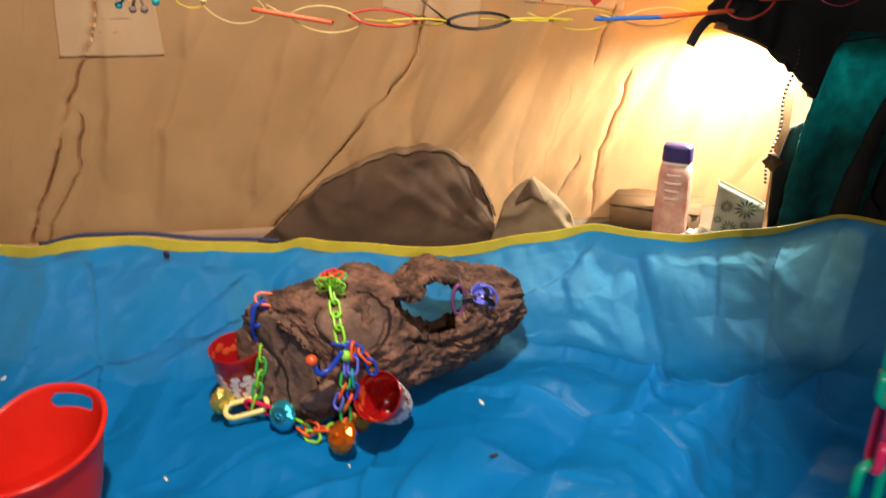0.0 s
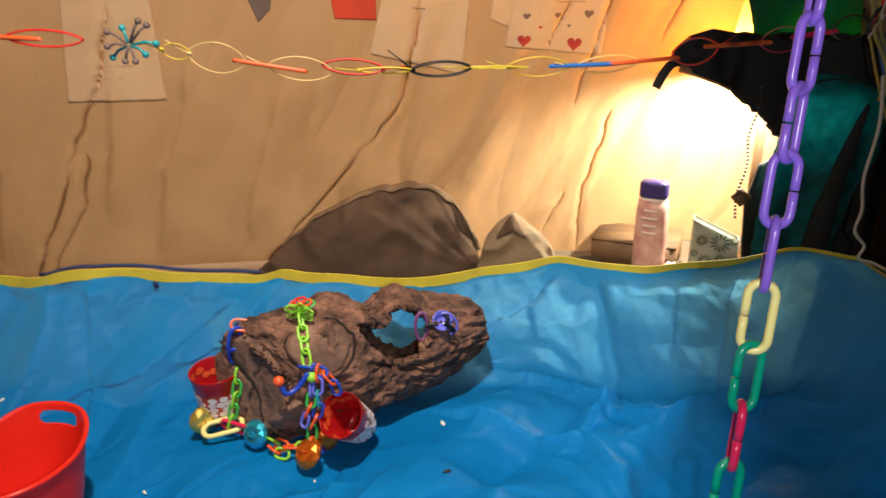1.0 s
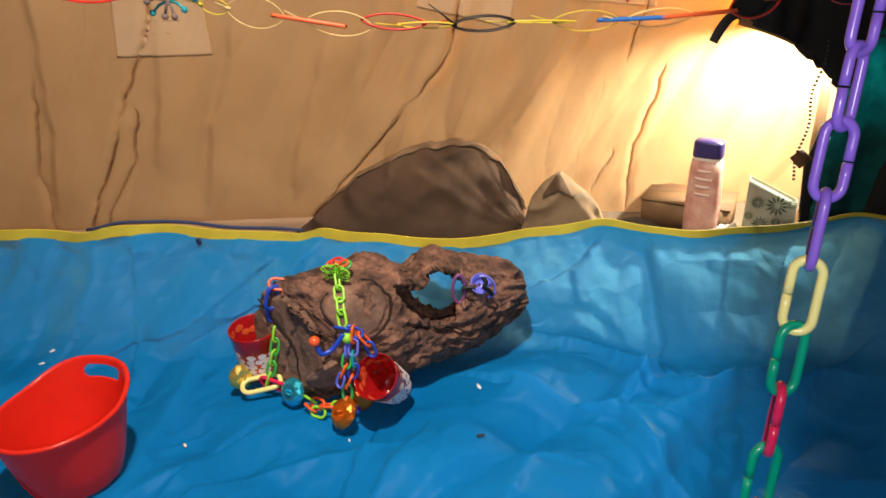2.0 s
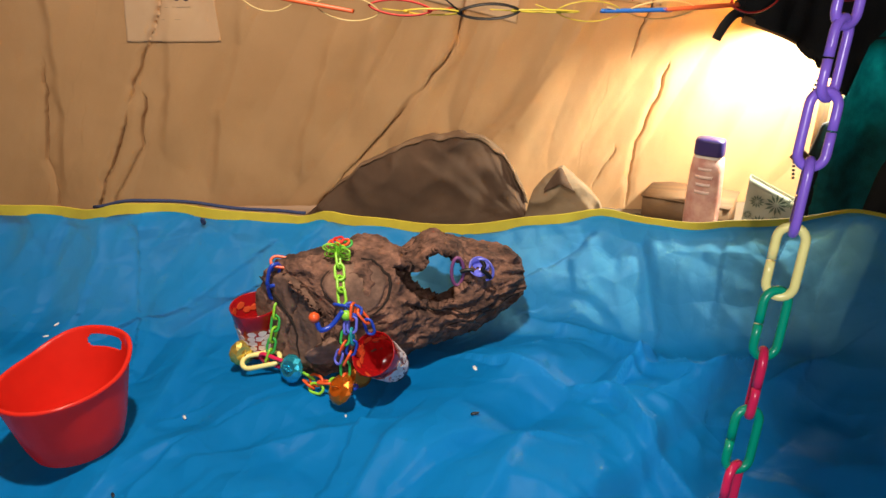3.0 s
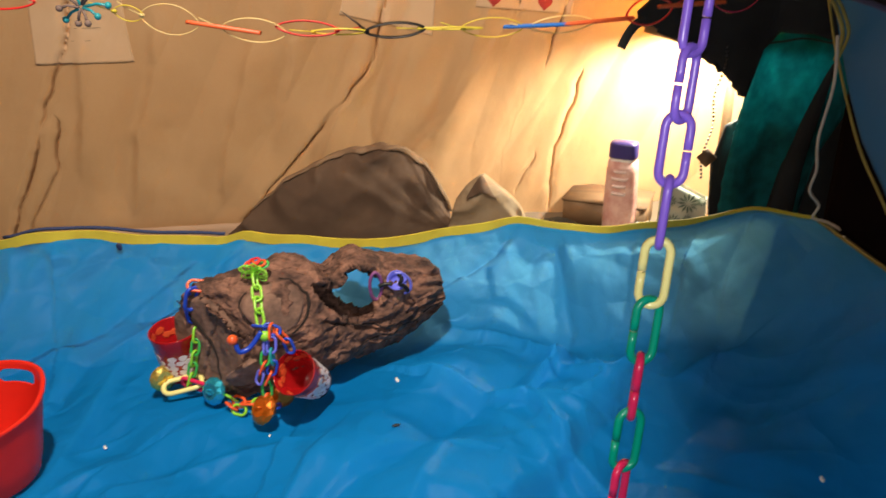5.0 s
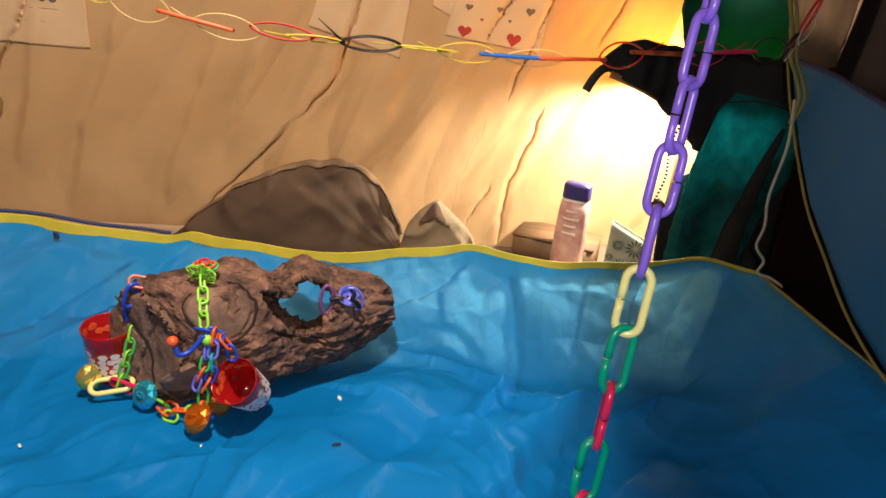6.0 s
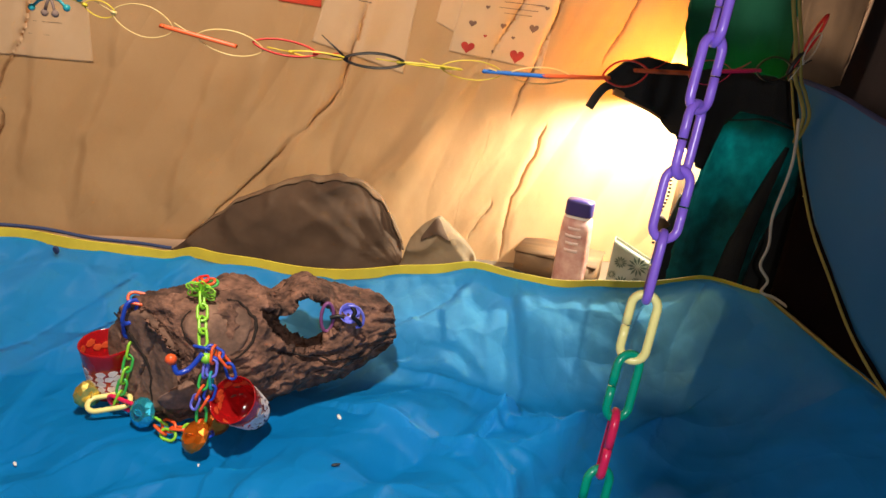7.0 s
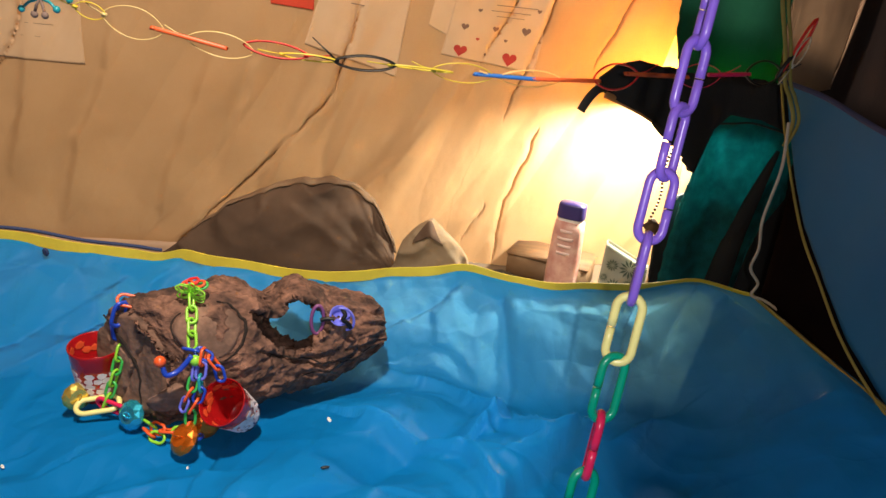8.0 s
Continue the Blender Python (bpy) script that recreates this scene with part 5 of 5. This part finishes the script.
# ---- bedside lamp behind the jacket ----
def build_lamp():
    c = Vector((0.555, 1.89, GROUND_Z))
    lampy = thing("bedside_lamp", c, "bedside lamp with a yellow cloth shade behind the jacket", "lamp")
    m = Matrix.Translation(c)
    bm = bmesh.new()
    lathe(bm, [(0.098, 0.432), (0.086, 0.480), (0.050, 0.660)], 40, m)
    thicken(part("shade", bm, SHADE, lampy, "yellow cloth shade"), 0.0015)
    bm = bmesh.new()
    lathe(bm, [(0.001, 0.0), (0.055, 0.0), (0.056, 0.012), (0.018, 0.020), (0.010, 0.06), (0.012, 0.20), (0.008, 0.405), (0.001, 0.407)], 28, m)
    part("stem", bm, BOX_WOOD, lampy, "turned wooden stem and foot")
    bm = bmesh.new()
    for a in (0.0, 2.1, 4.2):
        sweep(bm, [c + Vector((0, 0, 0.405)), c + Vector((0.086 * math.cos(a), 0.086 * math.sin(a), 0.479))], 0.0012, seg=6)
    part("shade_ring", bm, BLACK_PL, lampy, "wire holder of the shade")


build_lamp()


# ---- bottle, wooden box, gift bag and bead chain by the lamp ----
def build_shelf_things():
    c = Vector((0.337, 1.832, GROUND_Z))
    m = Matrix.Translation(c) @ pose(0, 0, 0, 0, 0, -18)
    bottle = thing("powder_bottle", c, "pink plastic powder bottle with a violet cap, standing by the lamp", "bottle")

    def oval(half_w, half_d):
        return lambda a, r, z: Vector((math.copysign(abs(math.cos(a)) ** 0.55, math.cos(a)) * half_w * r, math.copysign(abs(math.sin(a)) ** 0.55, math.sin(a)) * half_d * r, z))
    bm = bmesh.new()
    rings = lathe(bm, [(0.05, 0.0), (0.93, 0.0), (1.0, 0.006), (1.02, 0.05), (0.99, 0.10), (0.95, 0.15), (0.88, 0.176), (0.05, 0.178)], 40, m, oval(0.036, 0.024))
    part("bottle_body", bm, BOTTLE_PINK, bottle)
    bm = bmesh.new()
    lathe(bm, [(0.85, 0.176), (0.85, 0.183)], 40, m, oval(0.033, 0.022))
    part("collar", bm, WHITE_PL, bottle, "white collar")
    bm = bmesh.new()
    lathe(bm, [(0.05, 0.183), (0.90, 0.183), (0.92, 0.186), (0.90, 0.212), (0.85, 0.217), (0.05, 0.218)], 40, m, oval(0.034, 0.023))
    part("cap", bm, BOTTLE_CAP, bottle, "violet screw cap")
    rng = random.Random(4)
    for k in range(4):
        z = 0.100 + 0.017 * k
        w = rng.uniform(0.016, 0.024)
        bm = bmesh.new()
        sheet(bm, lambda u, v: m @ Vector((-w + 2 * w * u, -0.0258 + 0.0016 * (k > 2) + 0.004 * abs(2 * u - 1) ** 3, z + 0.007 * v)), 8, 1)
        thicken(part("writing", bm, LABEL_PALE, bottle), 0.0004, 0)

    box = thing("wooden_box", (0.29, 1.90, GROUND_Z), "low brown wooden box behind the powder bottle", "box")
    mb = Matrix.Translation((0.315, 1.905, GROUND_Z + 0.031)) @ pose(0, 0, 0, 0, 0, -14)
    bm = bmesh.new()
    block(bm, mb, (0.19, 0.12, 0.062), 0.003)
    part("box_body", bm, BOX_WOOD, box)
    bm = bmesh.new()
    block(bm, mb @ Matrix.Translation((0, 0, 0.034)), (0.196, 0.126, 0.006), 0.002)
    part("lid", bm, BOX_WOOD, box, "flat wooden lid")

    g = Vector((0.470, 1.80, GROUND_Z))
    mg = Matrix.Translation(g) @ pose(0, 0, 0, 0, 0, -12)
    gift = thing("gift_bag", g, "small white paper gift bag with dark snowflake flowers", "gift bag")

    def bag(u, v):
        a = 2 * math.pi * u
        w = 0.052 - 0.004 * v
        x = max(-w, min(w, w * 1.5 * math.cos(a)))
        d = 0.026 * (1 - 0.55 * v)
        y = max(-d, min(d, d * 1.5 * math.sin(a)))
        return mg @ Vector((x, y, 0.128 * v * (1 - 0.16 * x / w)))
    ob = part("bag_paper", sheet(bmesh.new(), bag, 48, 8), GIFT_PAPER, gift)
    thicken(ob, 0.001)
    for k, (x, z, r) in enumerate(((0.012, 0.098, 0.024), (-0.016, 0.055, 0.018), (0.034, 0.050, 0.016), (0.006, 0.024, 0.017), (0.040, 0.105, 0.012), (-0.026, 0.100, 0.015), (-0.030, 0.026, 0.013), (0.036, 0.020, 0.012), (-0.040, 0.070, 0.010), (0.014, 0.064, 0.011))):
        bm = bmesh.new()
        for q in range(12):
            a = 2 * math.pi * q / 12
            d, s = Vector((math.cos(a), 0, math.sin(a))), Vector((-math.sin(a), 0, math.cos(a)))
            o = Vector((x, -0.0285 + 0.104 * z, z))
            bm.faces.new([bm.verts.new(mg @ (o + d * r * f + s * r * w)) for f, w in ((0.18, 0.0), (0.62, 0.11), (1.0, 0.0), (0.62, -0.11))])
        thicken(part("flower_print", bm, GIFT_INK, gift, smooth=False), 0.0004, 0)
    tissue = thing("tissue", (0.40, 1.80, GROUND_Z), "crumpled white tissue on the ground", "tissue")
    bm = bmesh.new()
    bmesh.ops.create_icosphere(bm, subdivisions=4, radius=1.0)
    for v in bm.verts:
        k = 1 + 0.5 * fbm(v.co.x * 2, v.co.y * 2, v.co.z * 2)
        v.co = Vector((0.405 + v.co.x * 0.042 * k, 1.79 + v.co.y * 0.03 * k, GROUND_Z + 0.022 + v.co.z * 0.024 * k))
    part("paper", bm, WHITE_PL, tissue)
    dark = thing("cap_hat", (0.21, 1.84, GROUND_Z), "flat black cloth cap on the ground", "cap")
    bm = bmesh.new()
    bmesh.ops.create_icosphere(bm, subdivisions=4, radius=1.0)
    for v in bm.verts:
        v.co = Vector((0.200 + v.co.x * 0.05, 1.80 + v.co.y * 0.05, GROUND_Z + 0.018 + v.co.z * 0.02 * (1 + 0.2 * fbm(v.co.x * 3, v.co.y * 3))))
    part("cloth", bm, BLACK_CLOTH, dark)
    beads = thing("bead_necklace", (0.488, 1.725, 0.30), "dark bead chain with a brown pendant hanging from the jacket", "necklace")
    bm = bmesh.new()
    for k in range(34):
        z = 0.345 - 0.0078 * k
        bmesh.ops.create_icosphere(bm, subdivisions=1, radius=0.0034, matrix=Matrix.Translation((0.500 - 0.0006 * k + 0.004 * math.sin(k * 0.4), 1.690, z)))
    tagged(part("bead_string", bm, BEAD_DARK, beads), kind="stuff")
    bm = bmesh.new()
    block(bm, Matrix.Translation((0.488, 1.686, 0.130)) @ pose(0, 0, 0, 0, 45, 0), (0.028, 0.006, 0.028), 0.001)
    part("pendant", bm, BOX_WOOD, beads, "brown diamond pendant")


build_shelf_things()


# ---- crumbs, seeds and eyelet on the blue floor ----
def settle(x, y):
    """Height of the tub floor near a point of the plan."""
    best = min(((tub_point(u, v) - Vector((x, y, 0))).xy.length, tub_point(u, v).z)
               for u in (max(0, min(1, (x - TUB_L) / (side_x(y) - TUB_L) + a)) for a in (-0.004, 0, 0.004))
               for v in (1 - (1 - max(0, min(1, (y - TUB_F) / (rim_y(x) - TUB_F) + b))) ** (1 / 1.8) for b in (-0.008, 0, 0.008)))
    return best[1]


def build_crumbs():
    rng = random.Random(21)
    spots = [(0.036, 0.889, 0.005, SEED, "dark seed"), (0.010, 1.004, 0.006, DEBRIS, "white crumb"), (-0.125, 0.885, 0.003, DEBRIS, "white crumb"),
             (-0.613, 0.969, 0.005, DEBRIS, "white crumb"), (-0.612, 0.944, 0.004, DEBRIS, "white crumb"), (-0.327, 0.847, 0.004, DEBRIS, "white crumb"),
             (-0.32, 0.70, 0.004, SEED, "dark seed"), (0.512, 0.885, 0.005, DEBRIS, "white crumb"), (-0.43, 0.86, 0.004, DEBRIS, "white crumb"), (0.40, 0.72, 0.004, DEBRIS, "white crumb")]
    for x, y, r, mat, tag in spots:
        z = settle(x, y)
        bm = bmesh.new()
        bmesh.ops.create_icosphere(bm, subdivisions=2, radius=1.0)
        a = rng.uniform(0, 3)
        for v in bm.verts:
            k = 1 + 0.3 * fbm(v.co.x * 2, v.co.y * 2, x * 9)
            p = Vector((v.co.x * r * 1.1 * k, v.co.y * r * 0.45 * k, v.co.z * r * 0.3))
            p.rotate(Euler((0, 0, a)))
            v.co = p + Vector((x, y, z + r * 0.3))
        tagged(part(tag.replace(" ", "_"), bm, mat), tag + " lying on the blue floor", "crumb")


build_crumbs()


def build_eyelet():
    x = -0.448
    y = rim_y(x) - 0.011
    bm = bmesh.new()
    ring = [Vector((x + 0.0022 * math.cos(a), y - 0.001 * math.sin(a), 0.127 + 0.0042 * math.sin(a))) for a in np.linspace(0, 2 * math.pi, 21)[:-1]]
    sweep(bm, ring, 0.0024, closed=True)
    tagged(part("eyelet", bm, NAVY), "dark oval eyelet in the blue tub wall", "eyelet")


build_eyelet()
